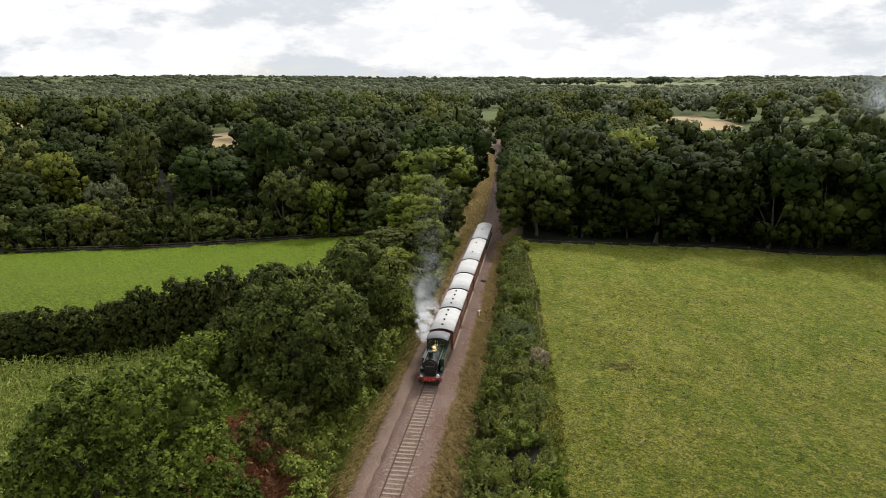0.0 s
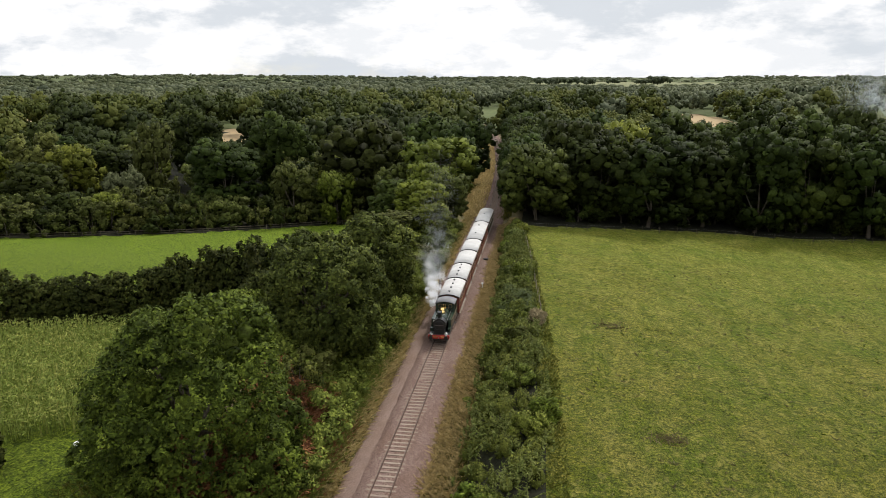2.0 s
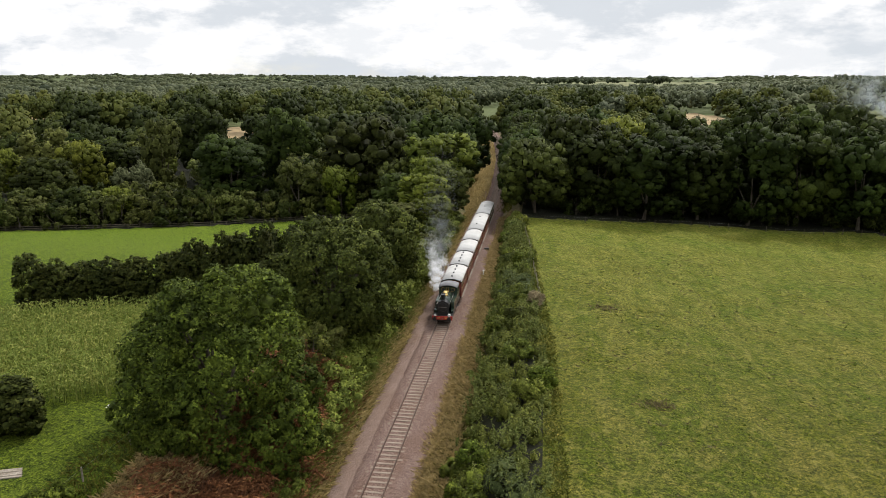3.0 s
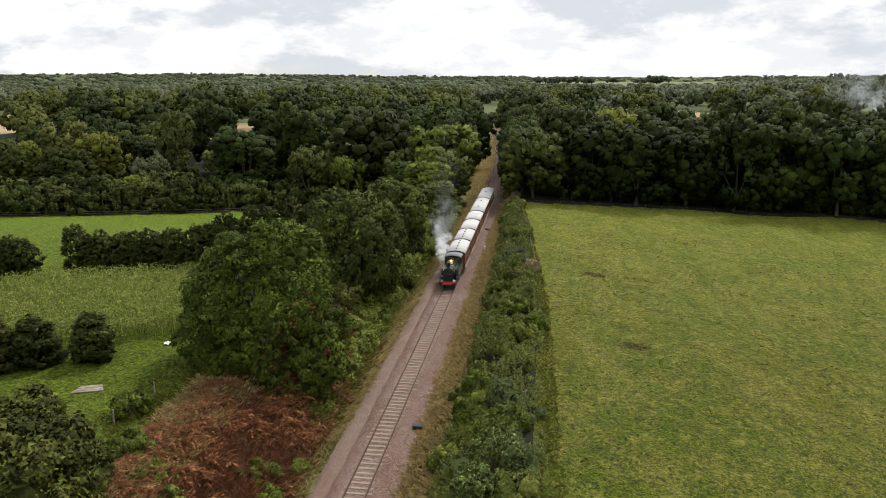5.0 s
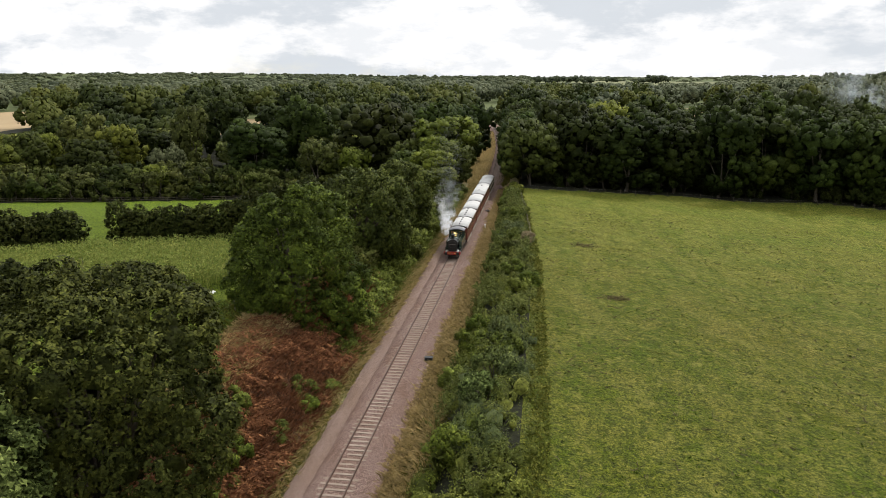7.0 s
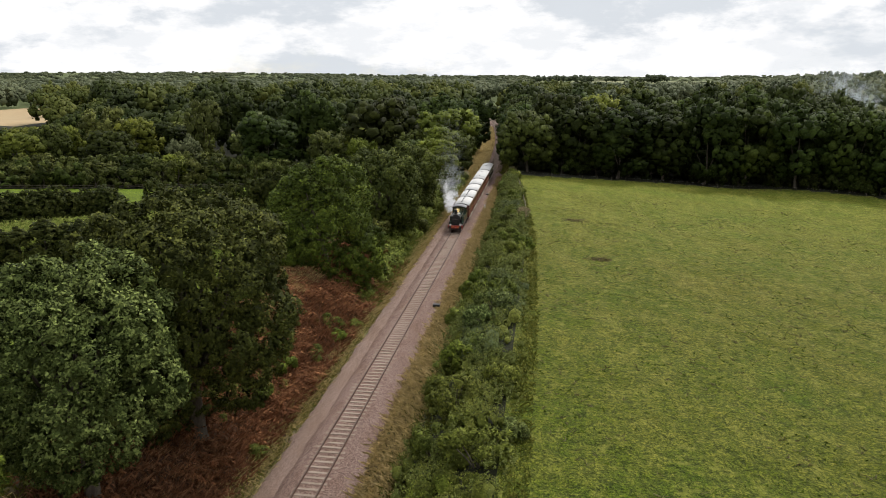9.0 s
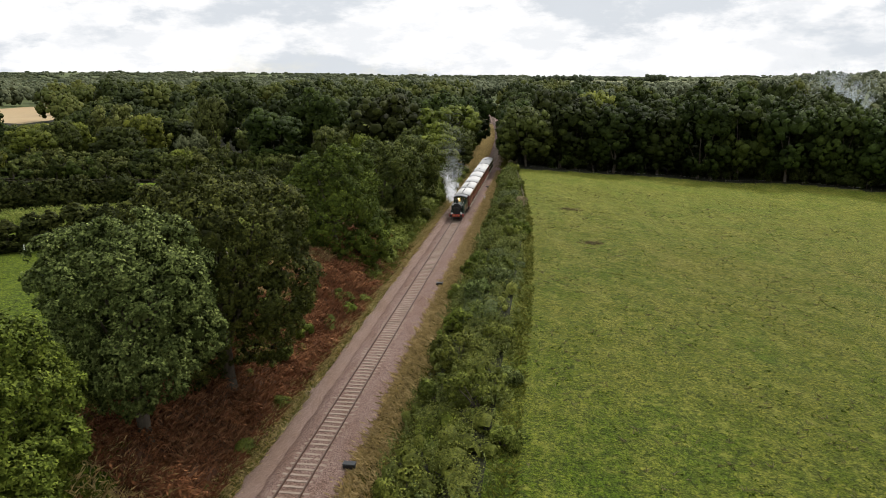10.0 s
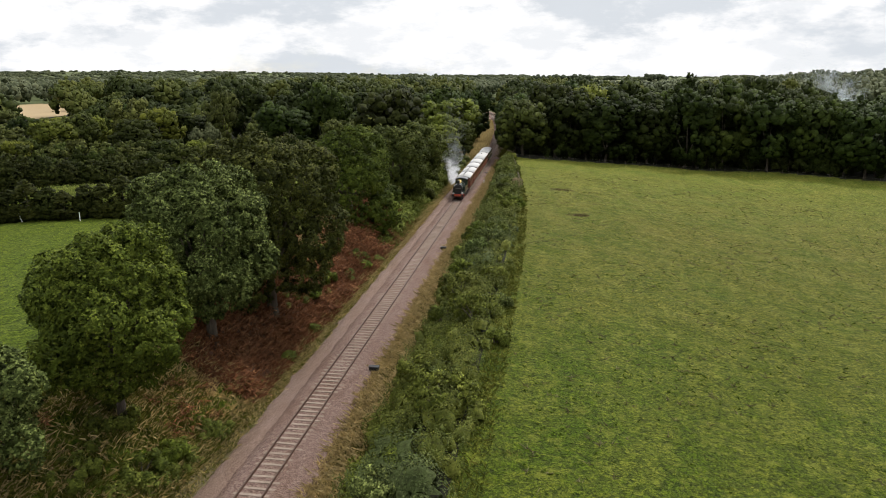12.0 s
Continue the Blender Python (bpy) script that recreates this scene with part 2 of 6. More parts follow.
def ballast_material(name, a, c2, stains, scale):
    m, nt, bs, _ = shader(name)
    vor = nt.nodes.new("ShaderNodeTexVoronoi"); vor.inputs["Scale"].default_value = scale
    nt.links.new(nt.nodes.new("ShaderNodeNewGeometry").outputs["Position"], vor.inputs["Vector"])
    bw = nt.nodes.new("ShaderNodeRGBToBW"); nt.links.new(vor.outputs["Color"], bw.inputs[0])
    stone = ramp(nt, bw.outputs[0], [(0.15, tuple(q * 0.62 for q in a)), (0.45, a), (0.7, c2), (0.9, tuple(q * 1.3 for q in c2))])
    st = ramp(nt, noise_of(nt, 0.45, 6, 0.7, stretch=(1, 0.35, 1)), [(0.42, (1, 1, 1)), (0.68, stains)])
    nt.links.new(mixc(nt, 1.0, stone, st, 'MULTIPLY'), bs.inputs["Base Color"])
    bs.inputs["Roughness"].default_value, bs.inputs["Specular IOR Level"].default_value = 0.9, 0.2
    bump(nt, bs, vor.outputs["Distance"], 1.0, 0.08)
    return m


M_BALLAST = ballast_material("pinkish_ballast", (0.1760, 0.1110, 0.0900), (0.2270, 0.1600, 0.1320), (0.7980, 0.7210, 0.6324), 15.0)
M_CESS = ballast_material("sandy_cess_path", (0.2300, 0.1550, 0.1240), (0.2900, 0.2080, 0.1680), (0.8200, 0.7700, 0.6800), 24.0)
M_SLEEPER = surface("weathered_concrete", [(0.30, (0.2119, 0.1611, 0.1250)), (0.70, (0.2777, 0.2204, 0.1760))], 0.8, 12.0, 0.9, 0.3, 0.01, 0.3)
M_RAIL = surface("rusty_rail_steel", [(0.3, (0.045, 0.022, 0.015)), (0.7, (0.085, 0.042, 0.028))], 2.0, 25.0, 0.75, 0.3, 0.005, 0.3)
M_RAILTOP = plain("worn_rail_head", (0.115, 0.080, 0.062), 0.5, 0.5)
M_BARK = surface("grey_brown_bark", [(0.30, (0.0480, 0.0369, 0.0260)), (0.70, (0.1088, 0.0922, 0.0691))], 1.5, 7.0, 0.95, 1.0, 0.05, 0.4, stretch=(1, 1, 0.25))
M_OAK = foliage("oak_leaves", [(0.22, (0.0140, 0.0188, 0.0033)), (0.48, (0.0439, 0.0607, 0.0081)), (0.72, (0.1317, 0.1609, 0.0198))], 0.12, leafy=0.26)
M_OAKDARK = foliage("dark_oak_leaves", [(0.22, (0.0150, 0.0190, 0.0048)), (0.48, (0.0450, 0.0540, 0.0105)), (0.74, (0.1500, 0.1600, 0.0310))], 0.18, leafy=0.28)
M_ASH = foliage("pale_ash_leaves", [(0.15, (0.0227, 0.0316, 0.0073)), (0.50, (0.0667, 0.0855, 0.0205)), (0.85, (0.2671, 0.3079, 0.0901))], 0.1, leafy=0.48)
M_LIME = foliage("yellow_green_leaves", [(0.15, (0.0274, 0.0366, 0.0051)), (0.50, (0.0724, 0.0957, 0.0114)), (0.85, (0.2142, 0.2478, 0.0350))], 0.2)
M_CONIFER = foliage("dark_conifer_needles", [(0.15, (0.0152, 0.0200, 0.0045)), (0.50, (0.0287, 0.0350, 0.0067)), (0.85, (0.0757, 0.0800, 0.0153))], 0.2, 0.08)
M_WOODS = foliage("distant_woodland", [(0.10, (0.0255, 0.0323, 0.0068)), (0.5, (0.0493, 0.0603, 0.0119)), (0.9, (0.0926, 0.0960, 0.0170))], 0.3)
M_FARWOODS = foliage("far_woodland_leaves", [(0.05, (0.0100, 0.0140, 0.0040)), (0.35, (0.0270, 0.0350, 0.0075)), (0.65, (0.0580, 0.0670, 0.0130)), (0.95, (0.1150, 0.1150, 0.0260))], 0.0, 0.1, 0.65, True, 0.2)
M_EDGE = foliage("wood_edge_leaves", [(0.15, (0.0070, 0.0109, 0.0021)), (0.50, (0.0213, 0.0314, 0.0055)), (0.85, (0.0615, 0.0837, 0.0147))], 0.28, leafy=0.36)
# lightened, greyed leaves: distance haze put into the base colour
M_HORIZON_HAZE = foliage("hazed_horizon_leaves", [(0.05, (0.034, 0.043, 0.025)), (0.35, (0.060, 0.070, 0.038)), (0.65, (0.088, 0.098, 0.050)), (0.95, (0.120, 0.124, 0.064))], 0.0, 0.1, 0.65, True, 0.25, grain=0.5)
M_MIXED = foliage("mixed_wood_leaves", [(0.15, (0.0091, 0.0122, 0.0024)), (0.50, (0.0279, 0.0360, 0.0066)), (0.85, (0.0732, 0.0895, 0.0185))], 0.32, leafy=0.36)
M_OLIVE = foliage("olive_wood_leaves", [(0.15, (0.0204, 0.0233, 0.0056)), (0.50, (0.0621, 0.0696, 0.0160)), (0.85, (0.1535, 0.1653, 0.0425))], 0.22, leafy=0.36)
M_FRESH = foliage("light_green_wood_leaves", [(0.15, (0.0242, 0.0298, 0.0040)), (0.50, (0.0707, 0.0826, 0.0100)), (0.85, (0.1904, 0.2039, 0.0302))], 0.20, leafy=0.36)
M_WILLOW = foliage("grey_green_willow_leaves", [(0.15, (0.0432, 0.0502, 0.0211)), (0.5, (0.0816, 0.0912, 0.0403)), (0.85, (0.1536, 0.1642, 0.0816))], 0.18, leafy=0.28)
M_BRAMBLE = foliage("bramble_leaves", [(0.15, (0.0244, 0.0337, 0.0053)), (0.50, (0.0828, 0.0994, 0.0148)), (0.85, (0.2261, 0.2443, 0.0463))], 0.25, leafy=0.40)
M_SALLOW = foliage("grey_green_sallow_leaves", [(0.15, (0.0218, 0.0291, 0.0086)), (0.50, (0.0546, 0.0659, 0.0206)), (0.85, (0.1236, 0.1352, 0.0486))], 0.2, leafy=0.36)
M_SHOOT = foliage("feathery_shoots", [(0.15, (0.0496, 0.0624, 0.0128)), (0.50, (0.0920, 0.1056, 0.0240)), (0.85, (0.1600, 0.1640, 0.0520))], 0.2, 0.2)
M_BRACKEN = foliage("brown_bracken", [(0.10, (0.0592, 0.0239, 0.0102)), (0.50, (0.1943, 0.0797, 0.0310)), (0.90, (0.5441, 0.2756, 0.1134))], 0.3, 0.15)
M_DRYGRASS = foliage("dry_tall_grass", [(0.10, (0.2447, 0.1932, 0.0728)), (0.50, (0.4637, 0.3542, 0.1653)), (0.90, (0.6955, 0.5538, 0.3042))], 0.2, 0.4)
M_REDGRASS = foliage("rusty_dead_grass", [(0.10, (0.1034, 0.0450, 0.0218)), (0.50, (0.2157, 0.0982, 0.0483)), (0.90, (0.3594, 0.2047, 0.1052))], 0.2, 0.3)
M_SWARD = foliage("grazed_tufts", [(0.10, (0.060, 0.075, 0.010)), (0.45, (0.095, 0.105, 0.018)), (0.66, (0.150, 0.145, 0.040)), (0.9, (0.260, 0.230, 0.095))], 0.2, 0.25)
M_THISTLE = foliage("withered_thistles", [(0.1, (0.0850, 0.0680, 0.0384)), (0.5, (0.1785, 0.1394, 0.0800)), (0.9, (0.3230, 0.2550, 0.1520))], 0.2, 0.2)
M_TUFT = foliage("rough_grass", [(0.10, (0.060, 0.068, 0.010)), (0.5, (0.115, 0.122, 0.020)), (0.9, (0.240, 0.200, 0.055))], 0.25, 0.25)
M_TUSSOCK = foliage("grazed_tussocks", [(0.10, (0.0308, 0.0455, 0.0058)), (0.50, (0.0655, 0.0945, 0.0096)), (0.90, (0.1348, 0.1663, 0.0193))], 0.2, 0.15)
M_WISP = foliage("bleached_grass", [(0.10, (0.120, 0.110, 0.045)), (0.5, (0.190, 0.170, 0.080)), (0.9, (0.280, 0.250, 0.130))], 0.2, 0.25)
M_CORN = foliage("maize_leaves", [(0.10, (0.1000, 0.1350, 0.0250)), (0.5, (0.1620, 0.1980, 0.0420)), (0.9, (0.3200, 0.3050, 0.0900))], 0.2, 0.25)
M_POSTWOOD = surface("weathered_timber", [(0.3, (0.15, 0.12, 0.09)), (0.7, (0.30, 0.26, 0.21))], 2.0, 14.0, 0.9, 0.4, 0.01, coord="Object")
M_WHITE = plain("white_paint", (0.75, 0.75, 0.72), 0.6)
M_BLACK = plain("black_paint", (0.016, 0.017, 0.017), 0.35)
M_GREEN = plain("dark_green_livery", (0.020, 0.034, 0.022), 0.22, 0.0, 0.15, 0.5)
M_RED = plain("red_buffer_beam", (0.36, 0.035, 0.025), 0.4)
M_BRASS = plain("polished_brass", (0.85, 0.62, 0.26), 0.22, 1.0)
M_STEEL = plain("worn_steel", (0.25, 0.24, 0.23), 0.4, 0.8)
M_CRIMSON = plain("varnished_crimson_panels", (0.130, 0.030, 0.020), 0.30, 0.0, 0.35, 0.5)
M_CREAM = plain("cream_panels", (0.52, 0.45, 0.34), 0.4)
M_ROOF = surface("off_white_canvas_roof", [(0.3, (0.3690, 0.3616, 0.3469)), (0.7, (0.4871, 0.4797, 0.4649))], 0.6, 5.0, 0.7, 0.15, 0.01, 0.12)
M_CABROOF = plain("grey_cab_roof", (0.14, 0.14, 0.145), 0.6)
M_GLASS, _nt, _bs, _ = shader("window_glass")
_bs.inputs["Base Color"].default_value, _bs.inputs["Roughness"].default_value = (0.02, 0.024, 0.026, 1), 0.06
M_STEAM = vapour("white_steam", (0.92, 0.92, 0.93))
M_SMOKE = vapour("thin_blue_smoke", (0.68, 0.73, 0.80))
M_EXHAUST = vapour("grey_exhaust_smoke", (0.20, 0.21, 0.225))

# ---- mesh tools ----


def mesh_of(name, verts, faces, material, smooth=False, mats=None, midx=None):
    """A mesh from an array of points and one array of equal-sided faces, or a list of such arrays."""
    me = bpy.data.meshes.new(name)
    verts = np.asarray(verts, dtype=np.float32).reshape(-1, 3)
    groups = [np.asarray(f, dtype=np.int32) for f in (faces if isinstance(faces, list) else [faces]) if len(f)]
    loops = np.concatenate([g.ravel() for g in groups])
    sizes = np.concatenate([np.full(len(g), g.shape[1], dtype=np.int32) for g in groups])
    me.vertices.add(len(verts)); me.vertices.foreach_set("co", verts.ravel())
    me.loops.add(len(loops)); me.loops.foreach_set("vertex_index", loops)
    me.polygons.add(len(sizes))
    me.polygons.foreach_set("loop_start", np.concatenate([[0], np.cumsum(sizes)[:-1]]).astype(np.int32))
    for mt in (mats or [material]):
        me.materials.append(mt)
    if midx is not None:
        me.polygons.foreach_set("material_index", np.asarray(midx, dtype=np.int32))
    me.polygons.foreach_set("use_smooth", np.full(len(sizes), smooth))
    me.update(calc_edges=True)
    return me


def part(name, bm, material, parent, label="", smooth=False):
    """Links a bmesh as one mesh object under a thing."""
    me = bpy.data.meshes.new(name)
    bm.to_mesh(me); bm.free()
    me.materials.append(material)
    if smooth:
        me.polygons.foreach_set("use_smooth", np.full(len(me.polygons), True))
    ob = new(name, me)
    ob.parent = parent
    return tagged(ob, label)


def mpart(name, me, parent, label=""):
    ob = new(name, me)
    ob.parent = parent
    return tagged(ob, label)


def empty(name, m, label, category, group="", kind=""):
    ob = new(name)
    ob.matrix_basis = m
    return tagged(ob, label, category, group, kind)


def box(bm, x0, x1, y0, y1, z0, z1, bevel=0.0):
    r = bmesh.ops.create_cube(bm, size=1)
    vs = r["verts"]
    for v in vs:
        v.co = Vector(((x0 + x1) / 2 + v.co.x * (x1 - x0), (y0 + y1) / 2 + v.co.y * (y1 - y0), (z0 + z1) / 2 + v.co.z * (z1 - z0)))
    if bevel:
        bmesh.ops.bevel(bm, geom=list({e for v in vs for e in v.link_edges}), offset=bevel, segments=1, affect='EDGES')
    return bm


def tube(bm, a, b, r0, r1=None, n=12):
    """A capped, tapered round bar from a to b."""
    a, b = Vector(a), Vector(b)
    r1 = r0 if r1 is None else r1
    m = Matrix.Translation((a + b) / 2) @ (b - a).to_track_quat('Z', 'Y').to_matrix().to_4x4()
    bmesh.ops.create_cone(bm, cap_ends=True, segments=n, radius1=r0, radius2=r1, depth=(b - a).length, matrix=m)
    return bm


def B():
    return bmesh.new()


def icosphere(n):
    bm = B()
    bmesh.ops.create_icosphere(bm, subdivisions=n, radius=1)
    v = np.array([q.co[:] for q in bm.verts]); f = np.array([[q.index for q in p.verts] for p in bm.faces])
    bm.free()
    return v, f


GR = (1 + math.sqrt(5)) / 2
ICO1 = icosphere(2)


def unit(v):
    return v / np.maximum(np.linalg.norm(v, axis=-1, keepdims=True), 1e-9)


def leaf_quads(rng, pos, nrm, size, aspect=1.35, fold=0.25):
    """A pointed leaf spray at each place, turned at random about its normal."""
    n = len(pos)
    nrm = unit(nrm)
    t = unit(np.cross(nrm, unit(rng.normal(size=(n, 3)))))
    b = np.cross(nrm, t)
    s = (size * rng.uniform(0.6, 1.35, (n, 1)))
    v = np.stack([pos - t * s * aspect * 0.5, pos - b * s * 0.5 - nrm * s * fold, pos + t * s * aspect * 0.5, pos + b * s * 0.5 - nrm * s * fold], 1)
    return v.reshape(-1, 3), np.arange(4 * n).reshape(-1, 4)


def leaf_points(rng, pos, nrm, size):
    """A small three-cornered leaf at each place."""
    n = len(pos)
    nrm = unit(nrm)
    t = unit(np.cross(nrm, unit(rng.normal(size=(n, 3)))))
    b = np.cross(nrm, t)
    s = size * rng.uniform(0.6, 1.35, (n, 1))
    v = np.stack([pos + t * s * 0.72, pos - t * s * 0.45 + b * s * 0.46, pos - t * s * 0.45 - b * s * 0.46], 1)
    return v.reshape(-1, 3), np.arange(3 * n).reshape(-1, 3)


def stack(chunks):
    """Joins (points, faces) pairs into one point array and a list of face arrays by side count."""
    off, vs, fs = 0, [], {}
    for v, f in chunks:
        vs.append(v)
        fs.setdefault(f.shape[1], []).append(f + off)
        off += len(v)
    return np.concatenate(vs), [np.concatenate(k) for k in fs.values()]


ICO0 = (unit(np.array([(-1, GR, 0), (1, GR, 0), (-1, -GR, 0), (1, -GR, 0), (0, -1, GR), (0, 1, GR), (0, -1, -GR), (0, 1, -GR), (GR, 0, -1), (GR, 0, 1), (-GR, 0, -1), (-GR, 0, 1)])),
        np.array([(0, 11, 5), (0, 5, 1), (0, 1, 7), (0, 7, 10), (0, 10, 11), (1, 5, 9), (5, 11, 4), (11, 10, 2), (10, 7, 6), (7, 1, 8), (3, 9, 4), (3, 4, 2), (3, 2, 6), (3, 6, 8), (3, 8, 9), (4, 9, 5), (2, 4, 11), (6, 2, 10), (8, 6, 7), (9, 8, 1)]))


def spread_dirs(rng, n, low):
    """Directions spread evenly over the upper part of a sphere, each a little astray."""
    i = np.arange(n) + 0.5
    z = 1 - (1 - low) * i / n
    a = i * 2.39996 + rng.uniform(0, 6.28)
    q = np.sqrt(np.maximum(1 - z * z, 0))
    return unit(np.stack([q * np.cos(a), q * np.sin(a), z], 1) + rng.normal(size=(n, 3)) * 0.9 / math.sqrt(n))


def lobes_of(rng, rx, rz, zc, n, low=-0.8, size=(0.30, 0.42), sub=6):
    """Boughs of an uneven crown, and the domed clumps of leaves that cover each bough."""
    d = spread_dirs(rng, n, low)
    w = rng.uniform(0, 6.28, 3)
    k = 0.66 - 0.05 * d[:, 2] ** 2 + 0.10 * np.sin(d[:, 0] * 2.6 + w[0]) * np.sin(d[:, 1] * 2.3 + w[1]) + 0.07 * np.sin(d[:, 2] * 5 + w[2]) + rng.uniform(-0.05, 0.07, n)
    c = d * k[:, None] * np.array([rx, rx, rz])
    c[:, :2] *= (1 + 0.48 * np.abs(d[:, 2:3]) ** 1.5)
    c[:, 2] *= np.maximum(np.abs(d[:, 2]), 0.05) ** -0.22
    r = rng.uniform(size[0], size[1], n) * min(rx, rz) * (1.15 - 0.3 * np.abs(d[:, 2]))
    sc, sr, own = [], [], []
    for j in range(n):
        e = spread_dirs(rng, sub * 2, -1.0)
        e = e[np.argsort(-(e @ unit(d[j] + np.array([0, 0, 0.25]))))[:sub]]
        sc.append(c[j] + e * (r[j] * rng.uniform(0.62, 0.95, (sub, 1)))); sr.append(r[j] * rng.uniform(0.26, 0.54, sub)); own += [j] * sub
    sc, sr, own = np.concatenate(sc), np.concatenate(sr), np.array(own)
    fx = rx / np.percentile(np.hypot(sc[:, 0], sc[:, 1]) + 0.9 * sr, 94)
    fz = rz / np.percentile(np.abs(sc[:, 2]) + 0.9 * sr, 99)
    q, g, mid = np.array([fx, fx, fz]), (fx * fx * fz) ** (1 / 3), np.array([0, 0, zc])
    return c * q + mid, r * g * 0.86, sc * q + mid, sr * g, own, mid


def buried(p, c, r, skip=None):
    """Which points lie inside any of the balls (but for each point's own)."""
    out = np.zeros(len(p), bool)
    for k in range(len(c)):
        hit = ((p - c[k]) ** 2).sum(1) < r[k] ** 2
        if skip is not None:
            hit &= skip != k
        out |= hit
    return out


def clump_geo(rng, c, r, owner_dir, nleaf, leaf, ball, tuft=0.0, shell=0.9, core=0):
    """Rounded clumps: inner domes (of the boughs alone where leaves stand in rosettes), and leaves all over their open side."""
    vi, fi = ball
    first = core if tuft else 0
    n, nv, sc, sr, sd = len(c) - first, len(vi), c[first:], r[first:], owner_dir[first:]
    v = sc[:, None] + vi[None] * (sr[:, None] * shell * rng.uniform(0.72, 1.16, (n, nv)))[..., None]
    vn = unit(vi[None] * 0.62 + sd[:, None] * 0.5 + rng.normal(size=(n, nv, 3)) * 0.08)
    f = (fi[None] + (np.arange(n) * nv)[:, None, None]).reshape(-1, 3)
    v, vn = v.reshape(-1, 3), vn.reshape(-1, 3)
    keep = ~buried(v[f].mean(1), sc, sr * shell * 0.93, np.repeat(np.arange(n), len(fi)))
    f = f[keep]
    ids, inv = np.unique(f, return_inverse=True)
    v, vn, f = v[ids], vn[ids], inv.reshape(-1, 3)
    per = 18 if tuft else 1
    m = int(nleaf / per * 3.2)
    k = rng.choice(len(c), m, p=r ** 2 / (r ** 2).sum())
    d = unit(rng.normal(size=(m, 3)) + owner_dir[k] * 0.7 + np.array([0, 0, 0.35]))
    p = c[k] + d * (r[k] * rng.uniform(0.86, 1.16, m))[:, None]
    ok = np.flatnonzero(~buried(p, c, r * 0.95, k))[:nleaf // per]
    p, d, k = p[ok], d[ok], k[ok]
    if tuft:
        q = unit(d * 0.7 + rng.normal(size=d.shape) * 0.35 + np.array([0, 0, 0.45]))
        size = tuft * rng.uniform(0.6, 1.45, len(p))
        p, q, d, k, size = (np.repeat(w, per, axis=0) for w in (p, q, d, k, size))
        e = unit(rng.normal(size=p.shape) + q * 0.9)
        p = p + e * (size * rng.uniform(0.45, 1.1, len(p)))[:, None]
        nrm = unit(e * 0.5 + q * 0.35 + rng.normal(size=d.shape) * 0.4 + np.array([0, 0, 0.25]))
        ln = unit(e * 0.55 + q * 0.10 + d * 0.38 + owner_dir[k] * 0.30 + nrm * 0.2)
    else:
        nrm = unit(d * 0.75 + rng.normal(size=d.shape) * 0.42 + np.array([0, 0, 0.3]))
        ln = unit(d * 0.55 + owner_dir[k] * 0.42 + nrm * 0.42 + rng.normal(size=d.shape) * 0.12)
    lv, lf = leaf_points(rng, p, nrm, leaf) if tuft else leaf_quads(rng, p, nrm, leaf)
    return [(v, f), (lv, lf)], [vn, np.repeat(ln, 3 if tuft else 4, axis=0)]


def crown_geo(rng, lob, nleaf, leaf, ball, tuft=0.0):
    c, r, sc, sr, own, mid = lob
    allc, allr = np.concatenate([sc, c]), np.concatenate([sr, r])
    od = np.concatenate([unit(unit(sc - c[own]) * 0.55 + unit(sc - mid) * 0.6), unit(c - mid)])
    ch, vn = clump_geo(rng, allc, allr, od, nleaf, leaf, ball, tuft, 0.42 if tuft else 0.9, len(sc))
    v, f = stack(ch)
    return v, f, np.concatenate(vn)


def leafy_mesh(name, geo, mat):
    v, f, vn = geo
    me = mesh_of(name, v, f, mat, True)
    me.normals_split_custom_set_from_vertices(vn)                       # clumps shade as rounded masses
    return me


def limb(pts, radii, n=7):
    """A round, tapering, bent limb through the points."""
    pts = np.asarray(pts, float)
    rings = []
    for i, p in enumerate(pts):
        t = unit(pts[min(i + 1, len(pts) - 1)] - pts[max(i - 1, 0)])
        u = unit(np.cross(t, [0.31, 0.95, 0.1])); w = np.cross(t, u)
        a = np.linspace(0, 2 * math.pi, n, endpoint=False)[:, None]
        rings.append(p + radii[i] * (np.cos(a) * u + np.sin(a) * w))
    v = np.concatenate(rings)
    f = [[i * n + j, i * n + (j + 1) % n, (i + 1) * n + (j + 1) % n, (i + 1) * n + j] for i in range(len(pts) - 1) for j in range(n)]
    return v, np.array(f)


def trunk_geo(rng, r, fork, c, mid, nl=6, lean=0.4):
    top = np.array([rng.uniform(-lean, lean), rng.uniform(-lean, lean), fork])
    ch = [limb([[0, 0, -0.6], [0, 0, 0.15], [top[0] * 0.4, top[1] * 0.4, fork * 0.5], top], [r * 1.55, r * 1.2, r, r * 0.8], 9)]
    high = np.flatnonzero(c[:, 2] > mid[2])
    for i in rng.permutation(high)[:nl]:
        e = c[i]
        m = top * 0.5 + e * 0.5 + np.array([0, 0, -0.4])
        ch.append(limb([top * 0.92, m, e], [r * 0.55, r * 0.34, r * 0.10], 6))
    ch.append(limb([top, (top + mid) / 2, mid + np.array([0, 0, 1.0])], [r * 0.75, r * 0.5, r * 0.15], 6))
    return stack(ch)


